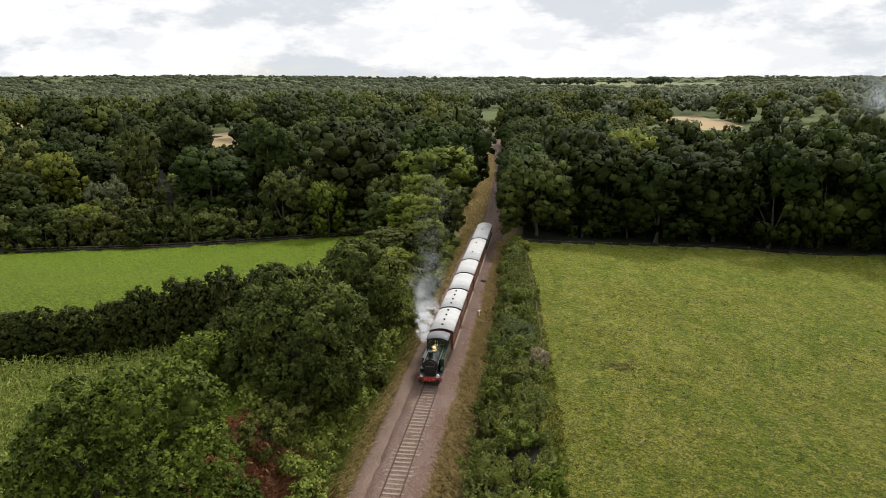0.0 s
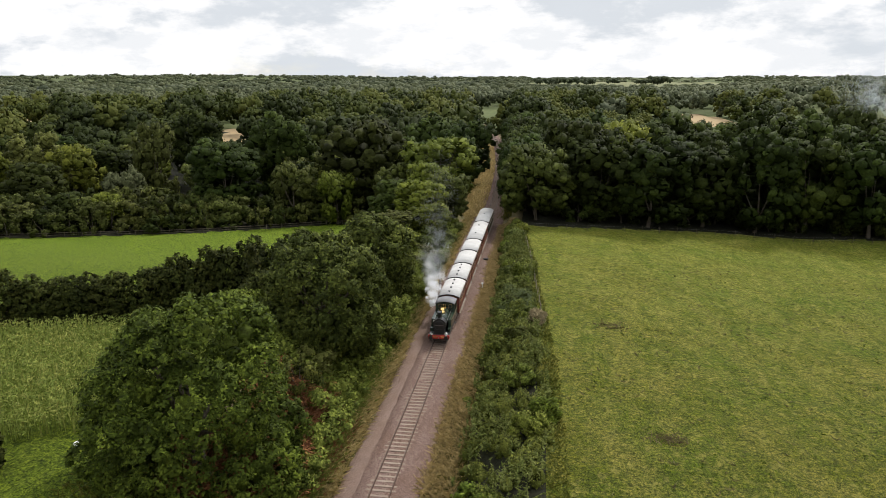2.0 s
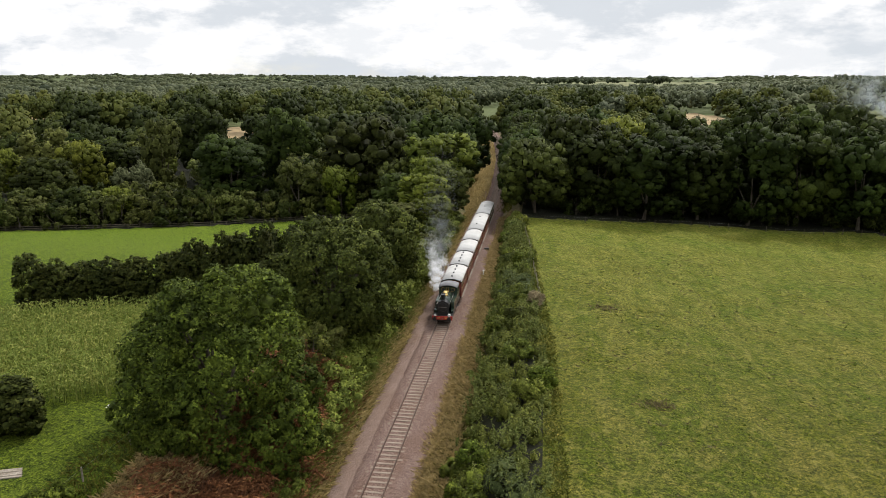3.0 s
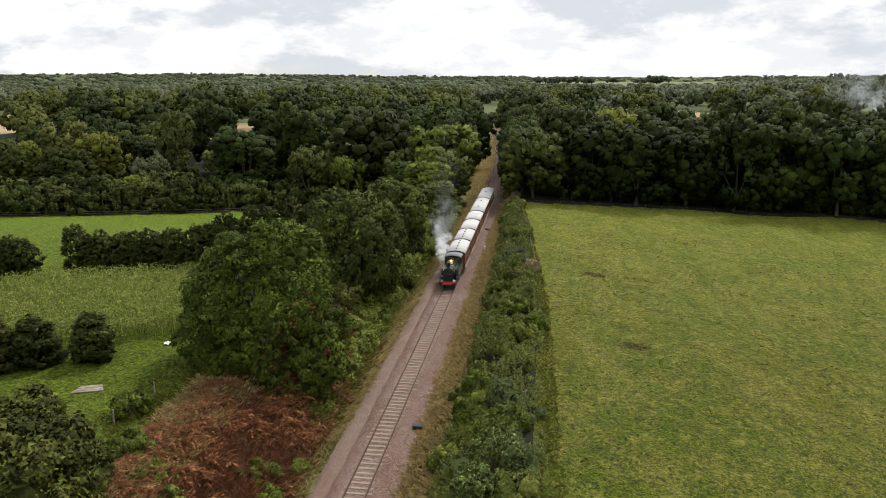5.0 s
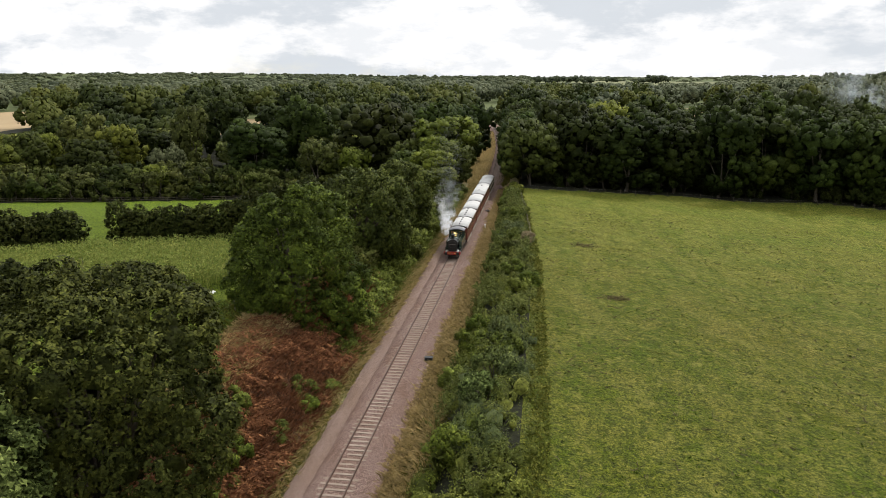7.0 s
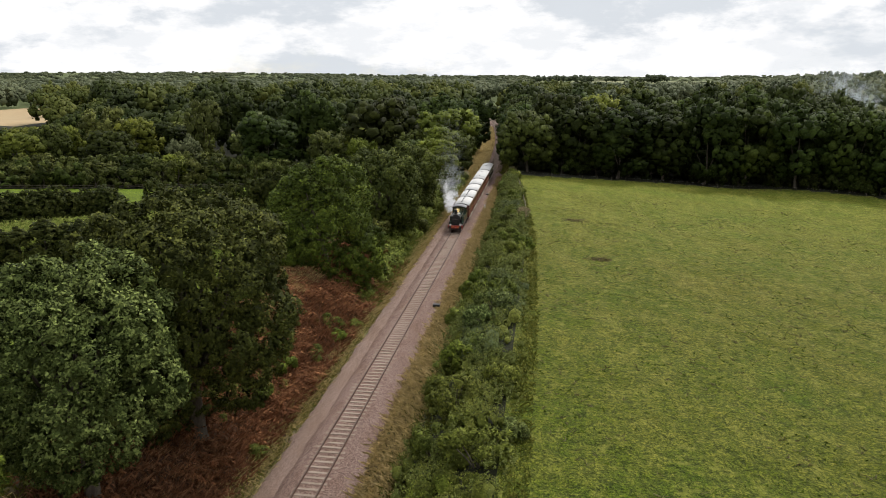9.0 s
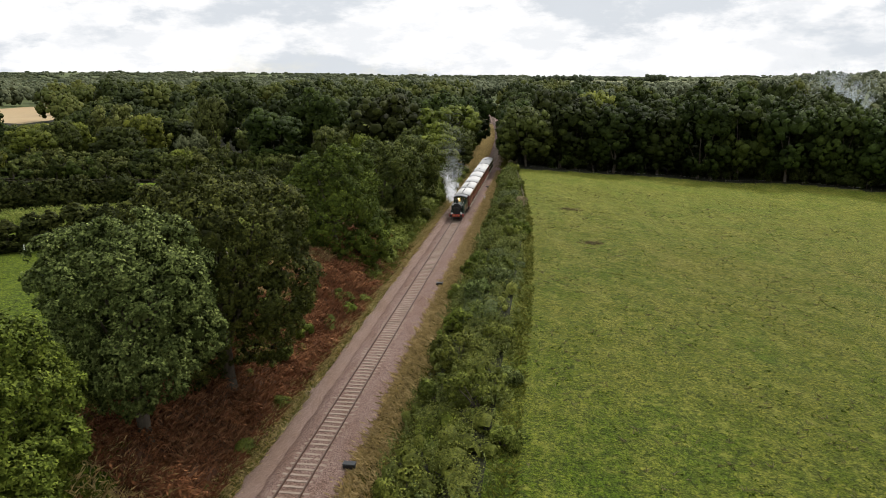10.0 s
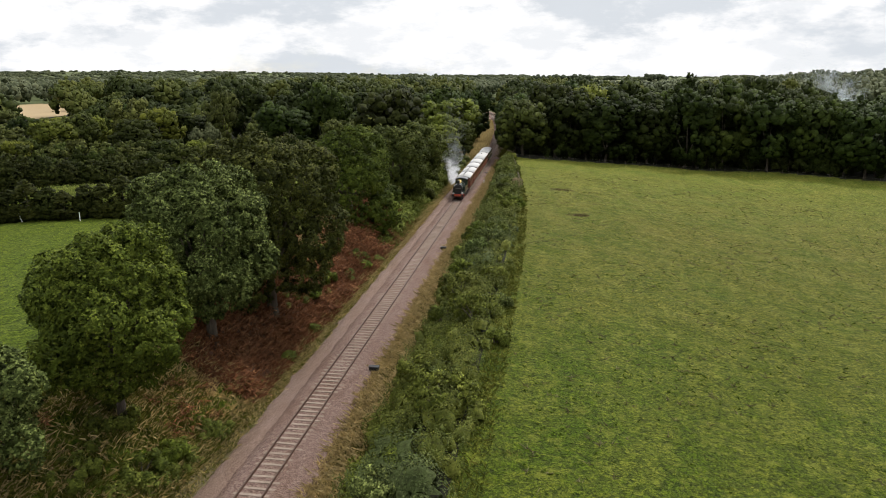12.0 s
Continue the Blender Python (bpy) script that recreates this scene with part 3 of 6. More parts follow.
def make_tree(name, seed, m, rx, rz, zc, nl, nleaf, leaf, mleaf, trunk_r, fork, label, category="tree", group="", low=-0.8, size=(0.30, 0.42), sub=6, limbs=7):
    """An Empty at the root, with a trunk and a crown."""
    rng = np.random.default_rng(seed)
    lob = lobes_of(rng, rx, rz, zc, nl, low, size, sub)
    root = empty(name, m, label, category, group)
    v, f = trunk_geo(rng, trunk_r, fork, lob[0], lob[5], limbs)
    mpart("trunk", mesh_of("trunk", v, f, M_BARK, True), root)
    mpart("crown", leafy_mesh("crown", crown_geo(rng, lob, nleaf, leaf, ICO1 if nleaf > 5000 else ICO0, 1.7 * leaf if nleaf > 5000 else 0.0), mleaf), root)
    return root


def place(x, y, rz=0.0, s=1.0, dz=0.0, sz=None):
    return pose(x, y, height(x, y) + dz, 0, 0, rz) @ Matrix.Diagonal((s, s, sz or s, 1))


# ---- the lie of the land ----


def ss(a, b, v):
    t = np.clip((v - a) / (b - a), 0, 1)
    return t * t * (3 - 2 * t)


def track_x(y):
    """The line is straight, then bends slowly away."""
    return -0.00028 * np.maximum(np.asarray(y, float) - 140, 0) ** 2


def crest_x(y):
    """Where the field on the right begins, past the scrub."""
    return np.interp(y, [-60, 0, 30, 70, 112, 138, 160, 400], [12.6, 13.2, 13.4, 12.6, 9.8, 7.6, 7.0, 8.0])


def undulate(x, y):
    return (np.sin(x * 0.0121 + 1.3) * np.cos(y * 0.0093 + 0.4) + 0.6 * np.sin(x * 0.027 - y * 0.019 + 2.0)) * 1.0


def height_arr(x, y):
    x, y = np.asarray(x, float), np.asarray(y, float)
    far = ss(170, 420, np.hypot(x, y))
    u = x - track_x(y)
    right = np.maximum(4.99 - 0.0812 * np.minimum(x, 75) - 0.0201 * np.clip(y, -60, 165), -3.2)
    left = 4.0 - 2.0 * ss(45, 75, y) * ss(14, 36, -x) - 6.0 * ss(85, 170, y) * ss(5, 34, -x) - 2.4 * ss(85, 140, y) - 1.5 * ss(165, 220, y) * ss(15, 40, -x)
    base = -1.0 + 1.2 * undulate(x, y) - 5.5 * np.exp(-(((x + 105) / 85) ** 2 + ((y - 235) / 70) ** 2))
    base = base + 26 * ss(1800, 4300, y) * ss(-300, -2600, x) + 12 * ss(2500, 4500, y)
    base = base + 19 * np.exp(-(((x - 400) / 170) ** 2 + ((y - 690) / 190) ** 2))
    right = right * (1 - far) + base * far
    left = left * (1 - far) + base * far
    bed = -0.62
    tr = ss(0, 1, (u - 3.3) / np.maximum(crest_x(y) - 4.0, 1.5))
    tl = ss(0, 1, (-u - 3.6) / 9.5)
    z = np.where(u >= 0, bed + (right - bed) * tr, bed + (left - bed) * tl)
    rough = 0.10 * np.sin(x * 0.9 + y * 0.37) * np.sin(y * 0.71 - x * 0.23) * ss(3.2, 5, np.abs(u))
    bank = ss(4.4, 6.2, -u) * ss(13.5, 11, -u) * ss(78, 60, y)
    lumps = np.sin(x * 1.15 + y * 0.62 + 1.1 * np.sin(y * 0.41)) * np.sin(y * 0.83 - x * 0.7) + 0.6 * np.sin(x * 2.3 - y * 1.4) * np.sin(y * 1.9 + 0.7)
    return z + rough + 0.38 * bank * lumps


def height(x, y):
    return float(height_arr(x, y))


def spread(near, step, far, grow):
    out, s = [0.0], step
    while out[-1] < far:
        if out[-1] > near:
            s *= grow
        out.append(out[-1] + s)
    return np.array(out)


def fence_y(x):
    """The far edge of the left meadow, where the wood begins."""
    return np.interp(x, [-400, -160, -102, -71, -42, -27, -14], [60, 118, 145.4, 157.8, 173.3, 179.1, 181])


def wood_y(x):
    """The edge of the wood behind the right-hand field."""
    return np.interp(x, [0, 8, 20, 38, 50, 77, 100, 130, 400], [139, 140, 144.5, 151.5, 155, 157, 143, 124, -60])


def open_crop(x, y):
    """Harvested fields among the woods."""
    o = (np.abs(x + 0.30 * (y - 400) + 163) < 9) & (y > 318) & (y < 402)
    o |= ((x + 352) / 52) ** 2 + ((y - 390) / 95) ** 2 < 1
    o |= ((x + 292) / 40) ** 2 + ((y - 318) / 60) ** 2 < 1
    o |= ((x - 110) / 20) ** 2 + ((y - 510) / 66) ** 2 < 1
    return o


# glades of low growth in the woods: two ends, half widths, and how high the tops reach at each end
GLADES = [((-61, 170), (-92, 235), 3.5, 5, 15.5, 9.5), ((-92, 235), (-122, 300), 5, 7, 9.5, 4), ((-122, 300), (-150, 345), 7, 11, 4, -6),
          ((-118, 140), (-168, 200), 8, 11, 13, 7.5), ((-168, 200), (-290, 320), 11, 22, 7.5, -3),
          ((62, 205), (92, 420), 9, 14, 13, 2), ((-5, 230), (-18, 400), 6, 9, 18, 9), ((-18, 400), (-32, 640), 9, 18, 9, -7)]


def top_limit(x, y):
    """How high treetops reach at a place: lower in the glades."""
    best = 99.0
    if x > 16 and y > 184:
        best = float(np.interp(y, [184, 230, 330, 480, 600], [18.2, 14, 9, 11, 99]))
    if x > 70 and y > 184 or x > 150:
        best = float(np.interp(y, [120, 184, 230, 330, 480, 640], [13, 11, 7, 4.5, 4, 99]))
    for (ax, ay), (bx, by), w0, w1, z0, z1 in GLADES:
        dx, dy = bx - ax, by - ay
        t = ((x - ax) * dx + (y - ay) * dy) / (dx * dx + dy * dy)
        if -0.03 <= t <= 1.03:
            if math.hypot(x - ax - dx * t, y - ay - dy * t) < w0 + (w1 - w0) * t + 2.5:
                best = min(best, z0 + (z1 - z0) * t)
    return best


def build_ground():
    pos, neg = spread(30, 0.8, 4700, 1.06), spread(30, 0.8, 4700, 1.06)
    xs = np.concatenate([-neg[::-1][:-1], pos])
    back, fwd = spread(50, 1.2, 900, 1.12), spread(190, 1.2, 4800, 1.045)
    ys = np.concatenate([-back[::-1][:-1], fwd])
    X, Y = np.meshgrid(xs, ys)
    Z = height_arr(X, Y)
    nx, ny = len(xs), len(ys)
    v = np.stack([X, Y, Z], -1).reshape(-1, 3)
    i = (np.arange(ny - 1)[:, None] * nx + np.arange(nx - 1)[None]).ravel()
    f = np.stack([i, i + 1, i + nx + 1, i + nx], 1)
    cx, cy = v[f].mean(1)[:, 0], v[f].mean(1)[:, 1]
    u = cx - track_x(cy)
    k = np.full(len(f), 5)                                            # distant grassland
    near = np.hypot(cx, cy) < 420
    k[near] = 3                                                       # wood floor, tree shade put into its colour
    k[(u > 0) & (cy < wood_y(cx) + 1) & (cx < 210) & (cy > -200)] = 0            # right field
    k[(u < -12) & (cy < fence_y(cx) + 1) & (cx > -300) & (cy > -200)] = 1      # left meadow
    k[(u < -3) & (u >= -13.5) & (cy < 150)] = 2
    k[(u < -3.6) & (u >= -12.5) & (cy < 68) & (cy > -4 + 2.5 * np.sin(cx))] = 6
    k[(u < -4.6) & (u >= -13.5) & (cy <= -4 + 2.5 * np.sin(cx))] = 1
    k[(u < -5.0) & (u >= -13.5) & (cy > 65 + 3 * np.sin(cx)) & (cy < 150)] = 1
    k[(u > 3) & (u < crest_x(cy) - 1.5) & (cy < 400)] = 2
    # the same darkened floor under the scrub, in place of bank earth
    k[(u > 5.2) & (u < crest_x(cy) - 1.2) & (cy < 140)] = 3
    k[(np.abs(u) <= 3)] = 2
    k[(np.abs(u) <= 7) & (cy > 140) & (cy < 420)] = 2
    stub = open_crop(cx, cy)
    k[stub] = 4
    k[((cx - 330) / 420) ** 2 + ((cy - 2500) / 500) ** 2 < 1] = 7
    k[((cx + 750) / 160) ** 2 + ((cy - 2000) / 260) ** 2 < 1] = 7
    me = mesh_of("ground", v, f, None, True, [M_PASTURE, M_MEADOW, M_BANK, M_SHADED_FLOOR, M_STUBBLE, M_FARFIELD, M_REDBANK, M_PALEFIELD], k)
    tagged(new("ground", me), "rolling farmland with mown pasture and rough railway banks", "ground", kind="structure")


build_ground()


def build_bed():
    """The ballast bed with shoulders, and the trodden cess path on its left."""
    def strip(name, prof, mat, label, y0=-70.0, y1=420.0, step=1.0):
        ys = np.arange(y0, y1, step)
        rng = np.random.default_rng(4)
        rows = []
        for y in ys:
            w = rng.normal(0, 0.07, len(prof)); w2 = rng.normal(0, 0.018, len(prof))
            rows.append([[p[0] + track_x(y) + w[i] * p[2], y, p[1] + w2[i]] for i, p in enumerate(prof)])
        v = np.array(rows).reshape(-1, 3)
        n = len(prof)
        i = (np.arange(len(ys) - 1)[:, None] * n + np.arange(n - 1)[None]).ravel()
        me = mesh_of(name, v, np.stack([i, i + 1, i + n + 1, i + n], 1), mat, True)
        tagged(new(name, me), label, "track bed", kind="structure")
    strip("ballast_bed", [(-2.35, -0.75, 1), (-1.95, -0.36, 1), (-1.55, -0.16, 0.6), (-1.22, -0.115, 0), (-0.95, -0.142, 0), (-0.72, -0.165, 0), (0, -0.165, 0), (0.72, -0.165, 0), (0.95, -0.142, 0), (1.22, -0.115, 0), (1.7, -0.15, 0.6), (2.3, -0.24, 1), (2.75, -0.36, 1), (3.3, -0.80, 1)], M_BALLAST,
          "pinkish stone ballast shoulder under the single track")
    strip("cess_path", [(-3.75, -0.85, 1), (-3.3, -0.42, 2), (-2.95, -0.34, 1.5), (-2.6, -0.33, 1), (-2.2, -0.36, 1), (-1.9, -0.6, 0)], M_CESS,
          "sandy trodden path beside the ballast")


build_bed()

# ---- railway track ----


def sleeper_mesh():
    bm = B()
    box(bm, -1.25, 1.25, -0.14, 0.14, -0.34, -0.135)
    for v in bm.verts:
        if v.co.z > -0.2:
            v.co.y *= 0.78
            v.co.x *= 0.985
        if abs(v.co.x) < 0.6:
            v.co.z -= 0.02
    me = bpy.data.meshes.new("sleeper")
    bm.to_mesh(me); bm.free()
    me.materials.append(M_SLEEPER)
    return me


def rail_mesh(side):
    """A bull-head rail: foot, web and head."""
    prof = [(-0.065, -0.15), (0.065, -0.15), (0.06, -0.13), (0.012, -0.115), (0.012, -0.045), (0.036, -0.035), (0.036, -0.004), (0.028, 0.0), (-0.028, 0.0), (-0.036, -0.004), (-0.036, -0.035), (-0.012, -0.045), (-0.012, -0.115), (-0.06, -0.13)]
    ys = np.concatenate([np.arange(-70, 140, 6.0), np.arange(140, 420, 4.0)])
    v = np.array([[[px + side * 0.7535 + float(track_x(y)), y, pz] for px, pz in prof] for y in ys]).reshape(-1, 3)
    n = len(prof)
    f = np.array([[i * n + j, i * n + (j + 1) % n, (i + 1) * n + (j + 1) % n, (i + 1) * n + j] for i in range(len(ys) - 1) for j in range(n)])
    top = np.array([1 if j == 7 else 0 for i in range(len(ys) - 1) for j in range(n)])
    return mesh_of("rail", v, f, None, False, [M_RAIL, M_RAILTOP], top)


track = empty("railway_track", pose(0, 0, 0), "single railway track with rusty rails on pale concrete sleepers", "railway track")
for _s in (-1, 1):
    mpart("rail", rail_mesh(_s), track, "rusty steel rail with a worn bright head")


def build_sleepers():
    """Sleepers every 0.65 m; those close to the camera's way are pieces, the others one run."""
    me = sleeper_mesh()
    rng = np.random.default_rng(7)
    v0 = np.array([q.co[:] for q in me.vertices]); f0 = np.array([list(p.vertices) for p in me.polygons])
    rest, y, n = [], -68.0, 0
    while y < 415:
        if -24 < y < 168 and n < 296:
            ob = new("sleeper", me)
            ob.parent = track
            ob.matrix_basis = pose(rng.normal(0, 0.015), y + rng.normal(0, 0.012), rng.normal(0, 0.006), 0, rng.normal(0, 0.3), rng.normal(0, 0.5))
            n += 1
        else:
            rest.append((v0 + np.array([float(track_x(y)), y, 0]), f0))
        y += 0.65
    v, f = stack(rest)
    tagged(mpart("sleeper_run", mesh_of("sleeper_run", v, f, M_SLEEPER), track), kind="stuff")


# ---- train ----


def wheel(parent, x, y, r, name="wheel", mat=None, w=0.13):
    bm = B()
    tube(bm, (x - w / 2, y, r), (x + w / 2, y, r), r, n=20)
    tube(bm, (x - w * 0.6, y, r), (x + w * 0.6, y, r), r * 0.2, n=10)
    ob = part(name, bm, mat or M_BLACK, parent, "", False)
    return ob


def arc_roof(bm, w, zs, rise, y0, y1, n=10, over=0.05, thick=0.07):
    """A curved roof sheet with thickness."""
    pr = []
    for k in range(n + 1):
        a = -1 + 2 * k / n
        pr.append((a * (w / 2 + over), zs + rise * (1 - abs(a) ** 2.2)))
    ring = pr + [(px, pz - thick) for px, pz in reversed(pr)]
    va = [bm.verts.new((px, y0, pz)) for px, pz in ring]
    vb = [bm.verts.new((px, y1, pz)) for px, pz in ring]
    m = len(ring)
    for j in range(m):
        bm.faces.new((va[j], va[(j + 1) % m], vb[(j + 1) % m], vb[j]))
    for row in (va, vb):
        for k in range(n):
            bm.faces.new((row[k], row[k + 1], row[m - 2 - k], row[m - 1 - k]))
    bmesh.ops.recalc_face_normals(bm, faces=bm.faces[:])
    return bm


def build_engine(y0):
    """A small six-coupled tank engine, front towards -y."""
    e = empty("steam_locomotive", pose(0, y0, 0), "dark green tank engine with brass dome and red beam", "locomotive")
    part("frame", box(B(), -0.62, 0.62, 0.15, 7.9, 0.55, 1.05, 0.02), M_BLACK, e)
    part("running_plate", box(B(), -1.16, 1.16, 0.12, 7.95, 1.05, 1.14, 0.015), M_BLACK, e)
    bb = part("buffer_beam", box(B(), -1.22, 1.22, 0.0, 0.13, 0.72, 1.18, 0.02), M_RED, e, "red buffer beam with plain number bars")
    for s in (-1, 1):
        bm = B(); tube(bm, (s * 0.87, -0.42, 0.98), (s * 0.87, 0.02, 0.98), 0.10, 0.14, 14); tube(bm, (s * 0.87, -0.48, 0.98), (s * 0.87, -0.42, 0.98), 0.23, n=18)
        part("buffer", bm, M_BLACK, bb)
        part("number_bar", box(B(), s * 0.42 - 0.17, s * 0.42 + 0.17, -0.012, 0.0, 0.90, 1.04), M_BRASS, bb)
    bm = B(); tube(bm, (0, -0.28, 0.86), (0, 0.0, 0.9), 0.05, 0.06, 8); part("coupling_hook", bm, M_STEEL, bb)
    bm = B(); tube(bm, (0, 1.25, 2.22), (0, 5.3, 2.22), 0.70, n=28); part("boiler", bm, M_GREEN, e, "glossy dark green boiler", True)
    for k in range(4):
        bm = B(); tube(bm, (0, 1.7 + k * 1.05, 2.22), (0, 1.76 + k * 1.05, 2.22), 0.712, n=28); part("boiler_band", bm, M_BLACK, e)
    sb = B(); tube(sb, (0, 0.42, 2.2), (0, 1.3, 2.2), 0.76, n=28); box(sb, -0.6, 0.6, 0.45, 1.28, 1.12, 1.9)
    smoke = part("smokebox", sb, M_BLACK, e, "matt black smokebox")
    bm = B(); tube(bm, (0, 0.34, 2.2), (0, 0.44, 2.2), 0.52, 0.58, 24); part("smokebox_door", bm, M_BLACK, smoke)
    part("door_strap", box(B(), -0.5, 0.5, 0.315, 0.345, 2.17, 2.23), M_STEEL, smoke)
    bm = B(); tube(bm, (0, 0.24, 2.2), (0, 0.34, 2.2), 0.05, n=8); part("door_handle", bm, M_STEEL, smoke)
    ch = B(); tube(ch, (0, 0.88, 2.86), (0, 0.88, 3.05), 0.32, 0.23, 18); tube(ch, (0, 0.88, 3.05), (0, 0.88, 3.55), 0.21, 0.24, 18); tube(ch, (0, 0.88, 3.55), (0, 0.88, 3.66), 0.29, 0.27, 18)
    part("chimney", ch, M_BLACK, e)
    dm = B(); tube(dm, (0, 2.75, 2.84), (0, 2.75, 3.2), 0.40, 0.33, 18)
    bmesh.ops.create_uvsphere(dm, u_segments=18, v_segments=10, radius=0.33, matrix=Matrix.Translation((0, 2.75, 3.2)))
    part("dome", dm, M_BRASS, e, "polished brass dome", True)
    sv = B()
    for s in (-0.12, 0.12):
        tube(sv, (s, 4.55, 2.9), (s, 4.55, 3.35), 0.07, 0.06, 10)
    box(sv, -0.24, 0.24, 4.38, 4.72, 2.85, 2.98, 0.02)
    part("safety_valves", sv, M_BRASS, e)
    for s in (-1, 1):
        part("side_tank", box(B(), s * 0.72, s * 1.14, 2.3, 5.35, 1.14, 2.28, 0.04), M_GREEN, e, "green side tank lined in fine stripes")
        part("lining", box(B(), s * 1.142 - 0.004, s * 1.142 + 0.004, 2.5, 5.15, 2.08, 2.12), M_BRASS, e)
        part("splasher", box(B(), s * 0.8, s * 1.12, 1.4, 2.2, 1.14, 1.5, 0.08), M_GREEN, e)
        bm = B(); tube(bm, (s * 0.76, 0.5, 2.5), (s * 0.76, 5.3, 2.5), 0.022, n=6); part("handrail", bm, M_STEEL, e)
        cs = B(); box(cs, s * 1.10, s * 1.15, 5.35, 7.0, 1.14, 2.25); box(cs, s * 1.10, s * 1.15, 5.35, 5.75, 2.25, 3.25); box(cs, s * 1.10, s * 1.15, 6.7, 7.0, 2.25, 3.25)
        part("cab_side", cs, M_GREEN, e)
        part("bunker_side", box(B(), s * 1.06, s * 1.14, 7.0, 7.95, 1.14, 2.45), M_GREEN, e)
        for yy, r in ((1.55, 0.56), (3.4, 0.56), (5.4, 0.56)):
            w = wheel(e, s * 0.76, yy, r, "driving_wheel")
            bm = B(); box(bm, s * 0.84, s * 0.88, yy - 0.07, yy + 0.30, r - 0.07, r + 0.07); part("crank", bm, M_STEEL, w)
        part("coupling_rod", box(B(), s * 0.90, s * 0.94, 1.55, 5.45, 0.60, 0.70), M_STEEL, e)
        part("cylinder", tube(B(), (s * 0.75, 0.5, 0.78), (s * 0.75, 1.15, 0.78), 0.26, n=14), M_BLACK, e)
        part("step", box(B(), s * 0.95, s * 1.2, 6.2, 6.55, 0.45, 0.5), M_BLACK, e)
    cf = B(); box(cf, -1.12, 1.12, 5.32, 5.37, 2.25, 3.25); box(cf, -1.12, 1.12, 5.32, 5.37, 1.14, 2.25)
    cabf = part("cab_front", cf, M_GREEN, e)
    for s in (-1, 1):
        bm = B(); tube(bm, (s * 0.62, 5.27, 2.92), (s * 0.62, 5.32, 2.92), 0.25, n=20)
        w = part("spectacle_window", bm, M_BRASS, cabf, "round brass-rimmed window")
        bm = B(); tube(bm, (s * 0.62, 5.255, 2.92), (s * 0.62, 5.275, 2.92), 0.20, n=20)
        part("pane", bm, M_GLASS, w)
    part("cab_back", box(B(), -1.12, 1.12, 6.97, 7.02, 1.14, 3.25), M_GREEN, e)
    part("bunker_back", box(B(), -1.12, 1.12, 7.9, 7.96, 1.14, 2.45), M_GREEN, e)
    cb = B(); bmesh.ops.create_icosphere(cb, subdivisions=3, radius=1)
    for v in cb.verts:
        n = noise.noise(v.co * 4) * 0.18
        v.co = Vector((v.co.x * 1.0, 7.46 + v.co.y * 0.42, 2.3 + v.co.z * (0.28 + n)))
    part("coal_heap", cb, M_BLACK, e)
    part("cab_roof", arc_roof(B(), 2.3, 3.25, 0.28, 5.1, 7.25), M_CABROOF, e, "grey curved cab roof", True)
    for s in (-1, 1):
        lp = B(); tube(lp, (s * 0.82, -0.06, 1.32), (s * 0.82, 0.14, 1.32), 0.17, n=18)
        l = part("headlamp", lp, M_BLACK if s < 0 else M_WHITE, e, "round white train headlamp disc" if s > 0 else "oil headlamp")
        bm = B(); tube(bm, (s * 0.82, -0.08, 1.32), (s * 0.82, -0.055, 1.32), 0.15, n=18); part("lens", bm, M_WHITE, l)
        box_ = box(B(), s * 0.82 - 0.03, s * 0.82 + 0.03, 0.02, 0.10, 1.14, 1.2); part("lamp_bracket", box_, M_BLACK, l)
    return e


